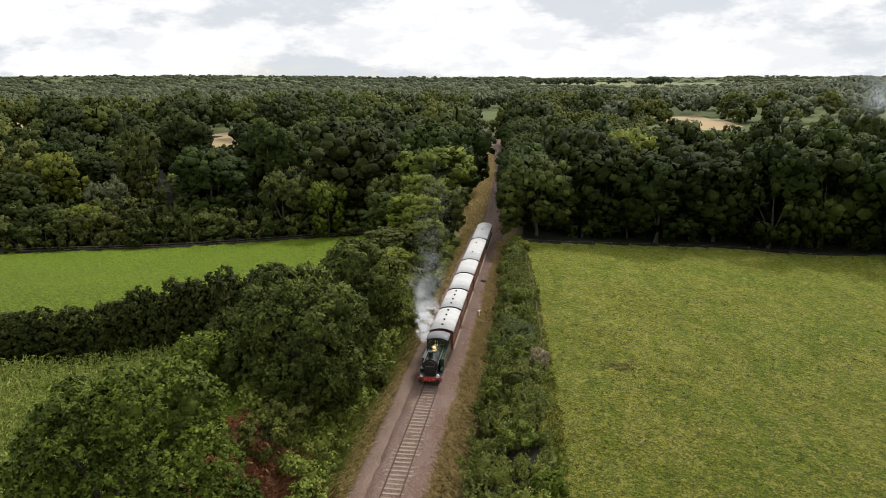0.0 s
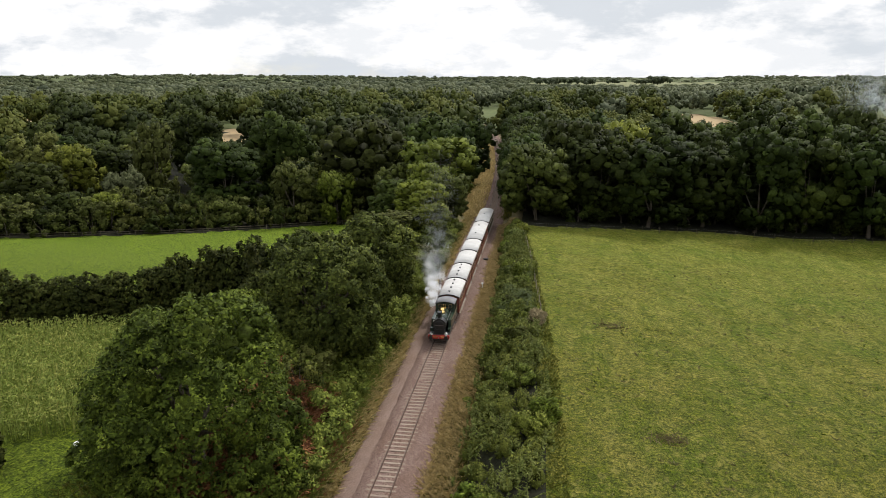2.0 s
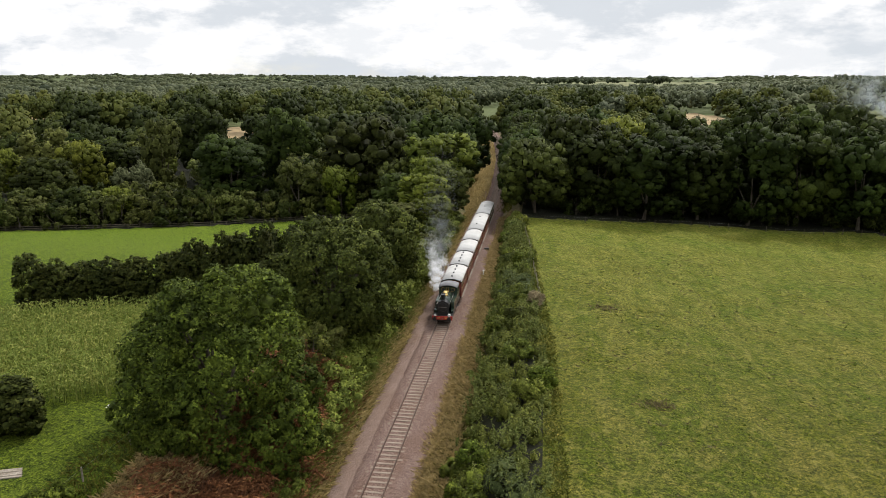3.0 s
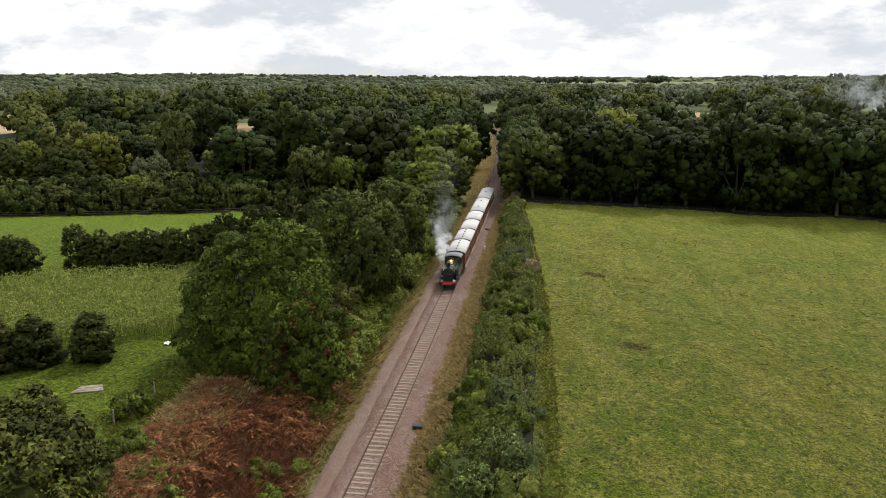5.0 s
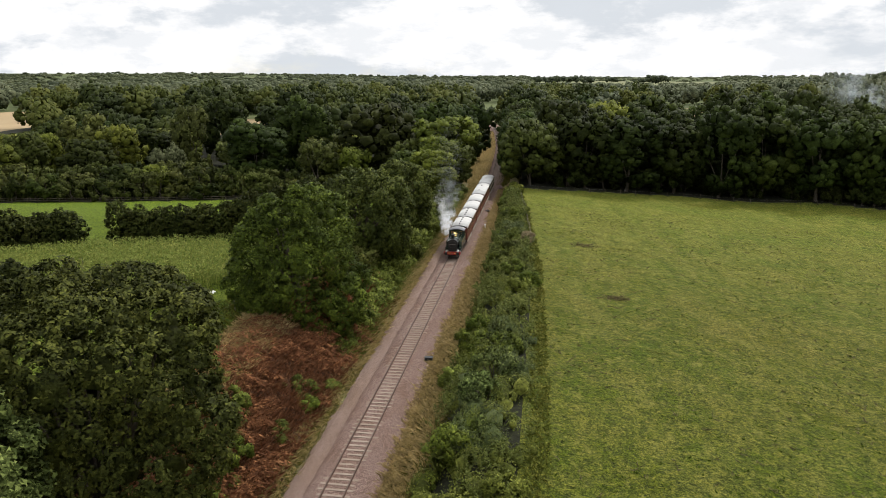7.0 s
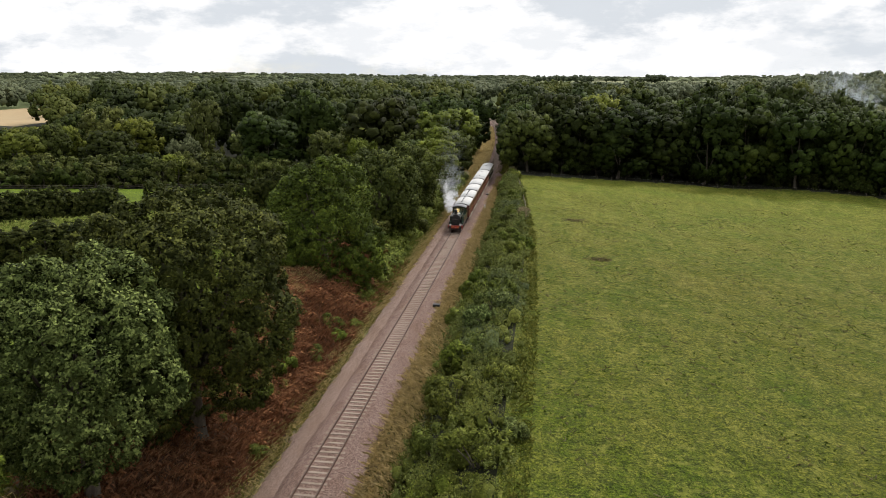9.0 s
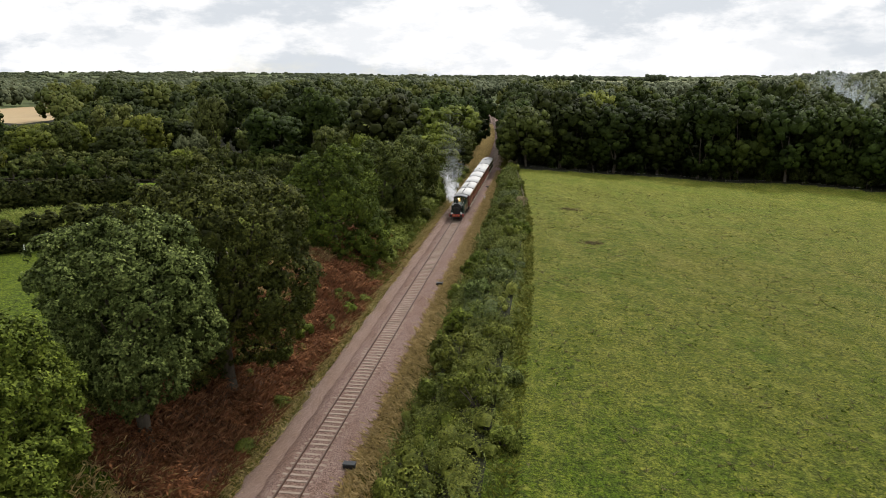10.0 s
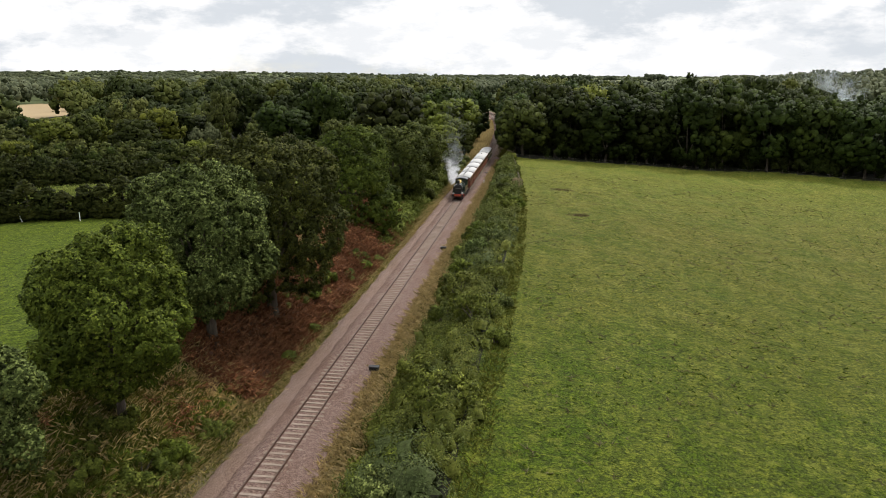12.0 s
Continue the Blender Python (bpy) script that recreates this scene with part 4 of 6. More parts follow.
def build_coach(y0, length, bogie, label, vents, body_mat, end_cream=False):
    """A panelled wooden carriage with a curved roof; doors and windows on both sides."""
    c = empty("railway_carriage", pose(0, y0, 0), label, "carriage", "carriages of the train")
    w, L = 2.62, length - 0.75
    part("underframe", box(B(), -1.1, 1.1, 0.05, L - 0.05, 0.72, 1.0, 0.03), M_BLACK, c)
    sides, lo, hi = w / 2, 1.0, 3.05
    for s in (-1, 1):
        part("body_side", box(B(), s * (sides - 0.09), s * sides, 0, L, lo, hi, 0.015), body_mat, c)
        n = max(4, int(round(L / 1.55)))
        pitch = L / n
        for k in range(n):
            yc = (k + 0.5) * pitch
            d = part("door", box(B(), s * (sides - 0.02), s * (sides + 0.022), yc - 0.31, yc + 0.31, lo + 0.05, hi - 0.12, 0.01), body_mat, c)
            part("door_window", box(B(), s * (sides + 0.006), s * (sides + 0.028), yc - 0.21, yc + 0.21, 2.1, 2.78), M_GLASS, d)
            part("door_handle", box(B(), s * (sides + 0.02), s * (sides + 0.055), yc + 0.24, yc + 0.29, 1.85, 1.95), M_BRASS, d)
            for o in (-0.52, 0.52):
                wf = part("window_frame", box(B(), s * (sides - 0.02), s * (sides + 0.014), yc + o - 0.17, yc + o + 0.17, 2.05, 2.82, 0.008), M_CREAM if end_cream else body_mat, c)
                part("pane", box(B(), s * (sides + 0.004), s * (sides + 0.020), yc + o - 0.125, yc + o + 0.125, 2.12, 2.76), M_GLASS, wf)
        part("footboard", box(B(), s * 1.28, s * 1.46, 0.3, L - 0.3, 0.78, 0.84), M_POSTWOOD, c)
        part("waist_moulding", box(B(), s * sides, s * (sides + 0.03), 0, L, 1.98, 2.03), M_BRASS if not end_cream else M_CREAM, c)
    for ye in (0, L - 0.08):
        part("body_end", box(B(), -sides + 0.09, sides - 0.09, ye, ye + 0.08, lo, hi + 0.16), body_mat, c)
    part("floor", box(B(), -sides + 0.1, sides - 0.1, 0.1, L - 0.1, 1.0, 1.06), M_POSTWOOD, c)
    part("roof", arc_roof(B(), w, 3.05, 0.36, -0.1, L + 0.1, 12), M_ROOF, c, "off-white curved canvas roof", True)
    part("roof_edge", arc_roof(B(), w + 0.02, 3.03, 0.36, -0.14, -0.1, 12, 0.05, 0.12), M_BLACK, c)
    for k in range(vents):
        yv = L * (k + 0.6) / (vents + 0.2)
        bm = B(); tube(bm, (-0.05, yv, 3.36), (-0.05, yv, 3.52), 0.09, n=10); tube(bm, (-0.05, yv, 3.5), (-0.05, yv, 3.56), 0.15, 0.11, 10)
        part("roof_vent", bm, M_BLACK, c)
    if bogie:
        for yb in (2.2, L - 2.2):
            part("bogie_frame", box(B(), -0.95, 0.95, yb - 1.5, yb + 1.5, 0.42, 0.66, 0.03), M_BLACK, c)
            for dy in (-1.1, 1.1):
                for s in (-1, 1):
                    wheel(c, s * 0.76, yb + dy, 0.46)
    else:
        for yb in (1.5, L - 1.5):
            for s in (-1, 1):
                wheel(c, s * 0.76, yb, 0.46)
                part("axle_box", box(B(), s * 0.95, s * 1.12, yb - 0.16, yb + 0.16, 0.34, 0.72), M_BLACK, c)
    for ye, sg in ((0, -1), (L, 1)):
        for s in (-1, 1):
            bm = B(); tube(bm, (s * 0.87, ye, 0.95), (s * 0.87, ye + sg * 0.36, 0.95), 0.08, n=8); part("buffer", bm, M_BLACK, c)
    return c


TRAIN_Y = 80.8
build_engine(TRAIN_Y)
_y = TRAIN_Y + 8.55
for _len, _bog, _lab, _v, _m in ((7.9, False, "four-wheeled varnished crimson carriage with off-white roof behind the engine", 4, M_CRIMSON),
                                 (7.9, False, "four-wheeled crimson carriage with a row of black roof vents", 4, M_CRIMSON),
                                 (7.9, False, "four-wheeled crimson carriage with a plain off-white roof", 0, M_CRIMSON),
                                 (7.9, False, "four-wheeled crimson carriage with plain weathered roof", 0, M_CRIMSON),
                                 (14.8, True, "long crimson bogie carriage with lettering-like bars on its roof", 2, M_CRIMSON),
                                 (13.6, True, "long dark bogie carriage at the end of the train", 1, M_GREEN)):
    build_coach(_y, _len, _bog, _lab, _v, _m, _m is M_GREEN)
    _y += _len


def vapour_cloud(name, label, mat, line, seed, n, size):
    """Drifting vapour: very many fine specks in billows along a line of (x, y, z, radius, density)."""
    rng = np.random.default_rng(seed)
    line = np.array(line, float)
    bill, wt = [], []
    for x, y, z, r, d in line:
        for _ in range(9):
            o = rng.normal(size=3) * r * 0.55
            bill.append((x + o[0], y + o[1], z + o[2], r * rng.uniform(0.28, 0.6))); wt.append(d * rng.uniform(0.3, 1.6))
    bill, wt = np.array(bill), np.array(wt)
    k = rng.choice(len(bill), n, p=wt / wt.sum())
    d = unit(rng.normal(size=(n, 3))) * (rng.uniform(0, 1, (n, 1)) ** 0.45)
    p = bill[k, :3] + d * bill[k, 3:4] * 1.25
    a, b2 = unit(rng.normal(size=(n, 3))), unit(rng.normal(size=(n, 3)))
    s = size * rng.uniform(0.6, 1.4, (n, 1))
    v = np.stack([p, p + a * s, p + b2 * s], 1).reshape(-1, 3)
    tagged(new(name, mesh_of(name, v, np.arange(3 * n).reshape(-1, 3), mat)), label, "smoke", kind="stuff")


vapour_cloud("steam_plume", "white steam billowing beside the leading carriages", M_STEAM,
             [(-1.9 - 0.17 * k, TRAIN_Y + 8.0 + 1.1 * k, 2.3 + 0.28 * k, 0.5 + 0.12 * k, 1.0 / (1 + 0.004 * k ** 3)) for k in range(14)], 3, 42000, 0.045)
vapour_cloud("engine_smoke", "thin grey smoke hanging behind the steam", M_EXHAUST,
             [(-2.6 - 0.34 * k, TRAIN_Y + 16.0 + 2.6 * k, 5.5 + 0.62 * k, 1.3 + 0.14 * k, 1.0 / (1 + 0.03 * k * k)) for k in range(16)], 9, 16000, 0.055)

# ---- trees close to the line ----
BIG = dict(size=(0.27, 0.38), sub=9, limbs=9, low=-0.92)


def bank_tree(name, seed, x, y, zc, rx, rz, *rest, **more):
    """A tree whose crown's middle stands at a known height above the rails."""
    make_tree(name, seed, place(x, y, seed * 37 % 360), rx - 0.2, rz - 0.6, zc - 0.1 - height(x, y), *rest, **more)


bank_tree("oak_tree", 61, -11.5, 46.9, 7.5, 6.7, 8.9, 40, 84000, 0.19, M_OAK, 0.45, 2.6, "broad bright green oak on the cutting bank", **BIG)
bank_tree("oak_tree", 12, -8.4, 8.6, 11.2, 6.4, 7.8, 44, 90000, 0.17, M_OAKDARK, 0.45, 3.2, "tall dark green oak on the cutting bank", **BIG)
bank_tree("ash_tree", 13, -9.6, -0.9, 10.8, 5.3, 6.1, 34, 84000, 0.16, M_ASH, 0.36, 4.2, "pale-leaved tree with a bare trunk on the bank", **BIG)
bank_tree("oak_tree", 14, -9.0, -14.2, 9.8, 4.7, 5.4, 32, 80000, 0.15, M_LIME, 0.26, 2.4, "young yellow-green oak above the cutting", **BIG)
bank_tree("oak_tree", 15, -10.6, 72.4, 7.7, 6.3, 6.7, 36, 46000, 0.24, M_OAKDARK, 0.4, 2.2, "rounded dark green oak beside the line", **BIG)
bank_tree("oak_tree", 16, -17.0, 76.0, 6.6, 3.8, 3.9, 22, 16000, 0.25, M_OAKDARK, 0.3, 1.6, "low rounded oak behind the hedge end", **BIG)
bank_tree("oak_tree", 17, -8.6, 85.1, 8.5, 4.6, 5.9, 28, 28000, 0.26, M_OAKDARK, 0.35, 2.4, "upright dark green oak on the bank", **BIG)
bank_tree("hawthorn_tree", 19, -18.6, 70.5, 6.4, 2.6, 3.2, 14, 10000, 0.24, M_LIME, 0.2, 1.4, "light green tree at the hedge end", **BIG)
bank_tree("oak_tree", 33, -14.0, 6.4, 8.6, 4.4, 5.2, 30, 38000, 0.19, M_OAKDARK, 0.3, 2.2, "smaller dark oak behind the tall one", **BIG)
bank_tree("hazel_bush", 18, -10.4, -23.5, 7.2, 3.4, 3.9, 20, 34000, 0.145, M_ASH, 0.14, 1.2, "pale leafy shrub on the bank top", "shrub", sub=8)
bank_tree("hazel_bush", 20, -12.6, 14.6, 6.6, 3.2, 3.2, 18, 14000, 0.21, M_OAKDARK, 0.14, 1.2, "dark leafy shrub beneath the oak", "shrub", sub=8)

# ---- woods near the meadow and the field ----
KINDS = [
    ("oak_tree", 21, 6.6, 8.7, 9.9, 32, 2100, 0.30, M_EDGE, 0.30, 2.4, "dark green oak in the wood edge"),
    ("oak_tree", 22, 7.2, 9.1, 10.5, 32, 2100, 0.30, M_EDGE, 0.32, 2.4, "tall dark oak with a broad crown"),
    ("oak_tree", 23, 7.6, 8.2, 9.0, 32, 2100, 0.30, M_MIXED, 0.30, 2.4, "broad mid green oak in the wood"),
    ("ash_tree", 24, 5.6, 7.0, 7.8, 26, 1200, 0.34, M_OLIVE, 0.30, 3.2, "olive green tree in the wood"),
    ("lime_tree", 25, 5.9, 7.2, 7.9, 26, 1200, 0.34, M_FRESH, 0.32, 3.2, "light green domed tree in the wood"),
    ("thorn_bush", 26, 3.4, 2.8, 2.5, 10, 420, 0.34, M_OLIVE, 0.14, 1.0, "low olive shrub along the wood edge"),
    ("thorn_bush", 27, 3.2, 2.9, 2.6, 10, 420, 0.34, M_MIXED, 0.14, 1.0, "low dark green shrub along the wood edge"),
    ("willow_tree", 28, 6.0, 4.8, 4.8, 20, 1200, 0.36, M_WILLOW, 0.24, 1.8, "low grey-green willow below the wood"),
]
_proto = []
for _k in KINDS:
    _r = make_tree(_k[0], _k[1], pose(0, 0, 0), *_k[2:11], _k[11], "shrub" if "bush" in _k[0] else "tree", "trees of the woods", -0.95, (0.26, 0.40), 8 if _k[2] > 4 else 5, 2)
    _proto.append(_r)
_used = [False] * len(_proto)


TALL = [18.6, 19.6, 17.2, 14.8, 15.1, 5.3, 5.5, 9.6]     # zc + rz of each kind
LOW = (5, 6)


def put_tree(i, m):
    x, y, z = m.translation
    room, s = top_limit(x, y) - z, m.to_scale()
    if room < TALL[i] * s.z:
        if room < 1.0:
            return
        if i not in LOW and room < 8:
            i = 5 + (int(x * 7) % 2)
        q = min(1.0, room / (TALL[i] * s.z))
        m = m @ Matrix.Diagonal((max(q, 0.72), max(q, 0.72), q, 1))
    if not _used[i]:
        _used[i] = True
        _proto[i].matrix_basis = m
    else:
        q = _proto[i].scale
        copy_thing(_proto[i], m @ Matrix.Diagonal((1 / q[0], 1 / q[1], 1 / q[2], 1)))


# the trees that stand out in the left wood: kind, place, half width and height of the crown's top
STANDARDS = ((0, -71.4, 181, 10.2, 15.3), (2, -36.7, 192, 13.6, 18.6), (4, -12.6, 168, 8.6, 16.8), (1, -9.6, 204, 7.2, 19.0), (3, -51.6, 177, 5.6, 9.0), (0, -62, 199, 9.2, 20.5), (0, -107.4, 238, 9.4, 19.0),
             (7, -97, 177, 6.4, 7.0), (3, -101.2, 199, 6.6, 17.6), (4, -118, 186, 7.5, 12.5), (3, -131, 190, 8.0, 15.0), (4, -150, 196, 7.0, 15.5), (1, -84, 206, 8.6, 18.0), (2, -140, 172, 8.5, 13.5),
             (0, -165, 178, 8.5, 13.5), (1, -22, 212, 9.5, 19.5), (4, -40, 176, 4.6, 7.5), (3, -27, 181, 4.2, 7.0))


def plant_woods():
    rng = random.Random(5)
    done = []

    def free(x, y, d):
        for a, b in done:
            if (a - x) ** 2 + (b - y) ** 2 < d * d:
                return False
        done.append((x, y))
        return True

    def fitted(i, x, y, r, top):
        z = height(x, y)
        s, sz = r / KINDS[i][2], (top - z) / TALL[i]
        put_tree(i, place(x, y, rng.uniform(0, 360), s, -0.1, sz))
        done.append((x, y))
    # front rank along the right-hand field
    fitted(2, 9.9, 148.0, 7.8, 16.6)
    y = 158.0
    while y < 345:
        r = rng.uniform(5.4, 6.4)
        fitted(rng.choice([0, 1, 2, 2]), float(track_x(y)) + r + rng.uniform(0.6, 1.6), y, r, rng.uniform(15.5, 18.5) - 4.0 * float(ss(230, 330, y)))
        y += rng.uniform(8, 11)
    x, k = 23.0, 0
    while x < 165:
        k += 1
        y = float(wood_y(x)) + 4.5 + 2.5 * (k % 2) + rng.uniform(-1, 1)
        r = rng.uniform(7.4, 9.0)
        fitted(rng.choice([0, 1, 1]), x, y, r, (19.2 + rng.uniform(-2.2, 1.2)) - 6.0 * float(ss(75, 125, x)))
        x += r * rng.uniform(1.15, 1.4)
    # depth of that wood
    for x0, y0 in ((14, 163), (28, 166), (42, 171), (57, 174), (71, 173), (86, 170), (100, 160), (116, 148), (133, 138), (150, 126), (21, 179), (37, 183), (52, 186), (68, 188), (108, 171), (124, 161), (141, 151), (158, 139), (92, 182), (80, 183)):
        fitted(rng.choice([0, 1, 1, 2, 0]) if x0 != 28 else 4, x0 + rng.uniform(-3, 3), y0 + rng.uniform(-2, 2), rng.uniform(7.5, 9.5), 22.0 + 1.5 * float(ss(30, 45, x0) * ss(85, 72, x0)) + rng.uniform(-1.8, 1.3) - 6.0 * float(ss(75, 125, x0)))
    for _ in range(60):                                                # shade under the edge
        x = rng.uniform(9, 160)
        put_tree(6, place(x, float(wood_y(x)) + rng.uniform(7, 16), rng.uniform(0, 360), rng.uniform(1.0, 1.6), -0.1))
    # the left wood: standards first, then shrubs along the fence, then the rest
    for q in STANDARDS:
        fitted(*q)
    x = -20.0
    while x > -165:
        y = float(fence_y(x)) + rng.uniform(3.0, 5)
        put_tree(rng.choice([5, 5, 6, 6, 6]), place(x, y, rng.uniform(0, 360), rng.uniform(0.6, 1.7), -0.1, rng.uniform(0.6, 1.5)))
        x -= rng.uniform(4.0, 7.4)
    x = -24.0
    while x > -165:
        y = float(fence_y(x)) + rng.uniform(7, 9.5)
        put_tree(rng.choice([5, 6, 6]), place(x, y, rng.uniform(0, 360), rng.uniform(1.1, 1.6), -0.1))
        x -= rng.uniform(4.5, 7)
    x = -30.0
    while x > -165:
        y = float(fence_y(x)) + rng.uniform(9, 12)
        if free(x, y, 8.0):
            i = rng.choice([3, 4, 2, 5, 7])
            put_tree(i, place(x, y, rng.uniform(0, 360), 1.4 if i == 5 else rng.uniform(0.62, 0.85), -0.1, 1.3 if i == 5 else rng.uniform(0.5, 0.66)))
        x -= rng.uniform(7, 11)
    for _ in range(70):
        x = rng.uniform(-160, -22)
        put_tree(rng.choice([5, 6, 6]), place(x, float(fence_y(x)) + rng.uniform(9, 30), rng.uniform(0, 360), rng.uniform(1.1, 1.9), -0.1))
    for _ in range(1500):
        x, y = rng.uniform(-195, -9), rng.uniform(120, 240)
        if y < fence_y(x) + 13 or track_x(y) - x < 10 or not free(x, y, 13.5):
            continue
        put_tree(rng.choice([0, 1, 2, 2, 3, 4] if x > -75 else [0, 2, 3, 3, 4, 4]), place(x, y, rng.uniform(0, 360), rng.uniform(1.0, 1.35), -0.1, rng.uniform(0.85, 1.10)))
    # scrub and trees along the left of the line, before the wood
    for i, x, y, r, top in ((5, -9, 98, 3.2, 4.5), (6, -12.5, 104, 3.6, 4.4), (5, -8.4, 110, 3.0, 4.6), (4, -12.4, 117, 3.6, 5.6), (6, -8.2, 121, 3.2, 5.2), (3, -15.0, 127, 4.2, 6.6), (4, -9.2, 131, 4.0, 7.6),
                            (4, -12.6, 141, 5.2, 10.6), (3, -8.4, 148, 4.6, 11.2), (2, -19.5, 150, 5.5, 9.0), (4, -13.5, 153, 5.4, 13.0), (6, -9, 160, 3.8, 6.0), (2, -22, 164, 6.0, 10.5), (1, -10.8, 184, 6.2, 16.5)):
        fitted(i, x, y, r, top)
    # growth crowding the line through the wood
    for k in range(30):
        y = rng.uniform(160, 330)
        put_tree(rng.choice([5, 6, 6]), place(float(track_x(y)) - rng.uniform(8.5, 11.5), y, rng.uniform(0, 360), rng.uniform(0.6, 1.0), -0.1))
    for k in range(26):
        x = rng.uniform(52, 150)
        put_tree(6, place(x, float(wood_y(x)) + rng.uniform(5, 9), rng.uniform(0, 360), rng.uniform(0.7, 1.1), -0.1))
    for x, y in ((74, 168), (79, 172), (84, 170), (77, 178), (88, 175), (70, 174), (92, 168), (83, 179)):
        put_tree(6, place(x, y, rng.uniform(0, 360), 1.7, -0.1))


plant_woods()


def far_woods():
    """Woodland to the horizon, one mesh: leafy crowns in the middle distance, lumpy crowns beyond."""
    rng = np.random.default_rng(9)
    ch = []

    def open_land(x, y):
        o = open_crop(x, y)
        o |= ((x + 40) / 19) ** 2 + ((y - 610) / 52) ** 2 < 1
        o |= (np.abs(x - track_x(y)) < 8) & (y < 420)
        o |= ((x - 330) / 420) ** 2 + ((y - 2500) / 500) ** 2 < 1
        o |= ((x + 750) / 160) ** 2 + ((y - 2000) / 260) ** 2 < 1
        o |= (np.sin(x * 0.006 + 1) * np.sin(y * 0.0043 + 2) > 0.78) & (y > 700)
        return o

    def ring(r0, r1, n):
        r = np.sqrt(rng.uniform(r0 ** 2, r1 ** 2, n))
        a = np.radians(rng.uniform(-50, 34, n))
        x, y = r * np.sin(a), r * np.cos(a) - 10
        k = ~open_land(x, y) & (y > 40)
        inner = ((x > -195) & (x < -5) & (y < 240)) | ((x >= -5) & (x < 155) & (y < 186))
        inner |= (x >= 150) & (y < wood_y(x) + 4)
        inner |= (x <= -190) & (y < fence_y(x) + 6)
        k &= ~inner
        return x[k], y[k]
    tones = []

    nors = []

    def add(v, f, tone, nn=None):
        ch.append((v, f))
        nors.append(unit(v - v.mean(0)) if nn is None else nn)
        tones.append(np.full(len(v), tone))
    prot = []
    for s in range(7):
        lob = lobes_of(rng, 1.0, 1.15, 0, 13, -0.3, (0.32, 0.46), 3)
        v, fl, vn = crown_geo(rng, lob, 40, 0.09, ICO0)
        prot.append((v, fl, vn))

    def stand(x, y):
        """Neighbouring trees are of like kinds."""
        return 0.5 + 0.26 * math.sin(x * 0.021 + 3 * math.sin(y * 0.006)) * math.sin(y * 0.017 + 1.1) + 0.2 * math.sin(x * 0.005 - y * 0.004)
    for x, y in zip(*ring(190, 560, 960)):
        v, fl, vn = prot[rng.integers(7)]
        s = rng.uniform(6.0, 10.5)
        a = rng.uniform(0, 6.28)
        R = np.array([[math.cos(a), -math.sin(a), 0], [math.sin(a), math.cos(a), 0], [0, 0, 1]])
        g = height(x, y)
        z = g + rng.uniform(5.5, 13)
        room = top_limit(x, y) - g
        if room < 22:
            if room < 1:
                continue
            s = min(s, max(room * 0.5, 2.0))
            z = min(z, g + room - 1.3 * s)
        # tone raised with distance and on the right: haze put into the colour
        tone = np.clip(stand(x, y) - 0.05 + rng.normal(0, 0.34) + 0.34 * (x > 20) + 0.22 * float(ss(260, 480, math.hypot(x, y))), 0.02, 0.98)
        q = (v @ R.T) * s + np.array([x, y, z])
        for f in fl:
            ids = np.unique(f)
            rm = np.full(len(v), -1); rm[ids] = np.arange(len(ids))
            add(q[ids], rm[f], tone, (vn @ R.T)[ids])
    def finish(name, mat, label):
        v, f = stack(ch)
        me = mesh_of(name, v, f, mat, True)
        me.normals_split_custom_set_from_vertices(np.concatenate(nors))
        me.attributes.new("tone", 'FLOAT', 'POINT').data.foreach_set("value", np.concatenate(tones).astype(np.float32))
        tagged(new(name, me), label, "woodland", kind="stuff")
        for q in (ch, nors, tones):
            q.clear()
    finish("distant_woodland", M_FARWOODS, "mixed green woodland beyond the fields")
    small = []
    for s in range(8):
        lob = lobes_of(rng, 1.0, 1.0, 0, 5, -0.1, (0.4, 0.55), 1)
        small.append(crown_geo(rng, lob, 10, 0.16, ICO0))
    v0, f0 = ICO0
    up = f0[v0[f0].mean(1)[:, 2] > -0.4]
    lump = []
    for s in range(10):
        parts = []
        for _ in range(4):
            o = rng.normal(size=3) * np.array([0.5, 0.5, 0.24])
            parts.append((v0 * rng.uniform(0.34, 0.66) * rng.uniform(0.75, 1.25, (len(v0), 1)) + o, up))
        lump.append(parts)
    for r0, r1, n, s0, s1, hz in ((500, 1000, 2700, 5, 9, 12), (1000, 2000, 1900, 9, 17, 11), (2000, 4600, 2600, 11, 24, 9)):
        xs, ys = ring(r0, r1, n)
        zs = height_arr(xs, ys)
        for x, y, z in zip(xs, ys, zs):
            s = rng.uniform(s0, s1)
            q = min(1.0, 10 / s)
            # the added lightness paints haze, most on the right-hand hill
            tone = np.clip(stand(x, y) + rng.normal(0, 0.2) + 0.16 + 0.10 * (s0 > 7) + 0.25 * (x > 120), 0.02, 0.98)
            zz = z + hz - 5 + rng.uniform(-3, 3) - 7 * (y > 900 and -0.02 < x / y < 0.24)
            if y < 700 and top_limit(x, y) < z + 14:
                continue
            if r0 < 900:
                v, fl, vn = small[rng.integers(8)]
                a = rng.uniform(0, 6.28)
                R = np.array([[math.cos(a), -math.sin(a), 0], [math.sin(a), math.cos(a), 0], [0, 0, 1]])
                w = (v @ R.T) * np.array([s, s, max(s * q, 5.0)]) + np.array([x, y, zz])
                for f in fl:
                    ids, inv = np.unique(f, return_inverse=True)
                    add(w[ids], inv.reshape(f.shape), tone, (vn @ R.T)[ids])
                continue
            for v, f in lump[rng.integers(10)]:
                add(v * np.array([s, s, max(s * q, 5.0)]) + np.array([x, y, zz]), f, tone)
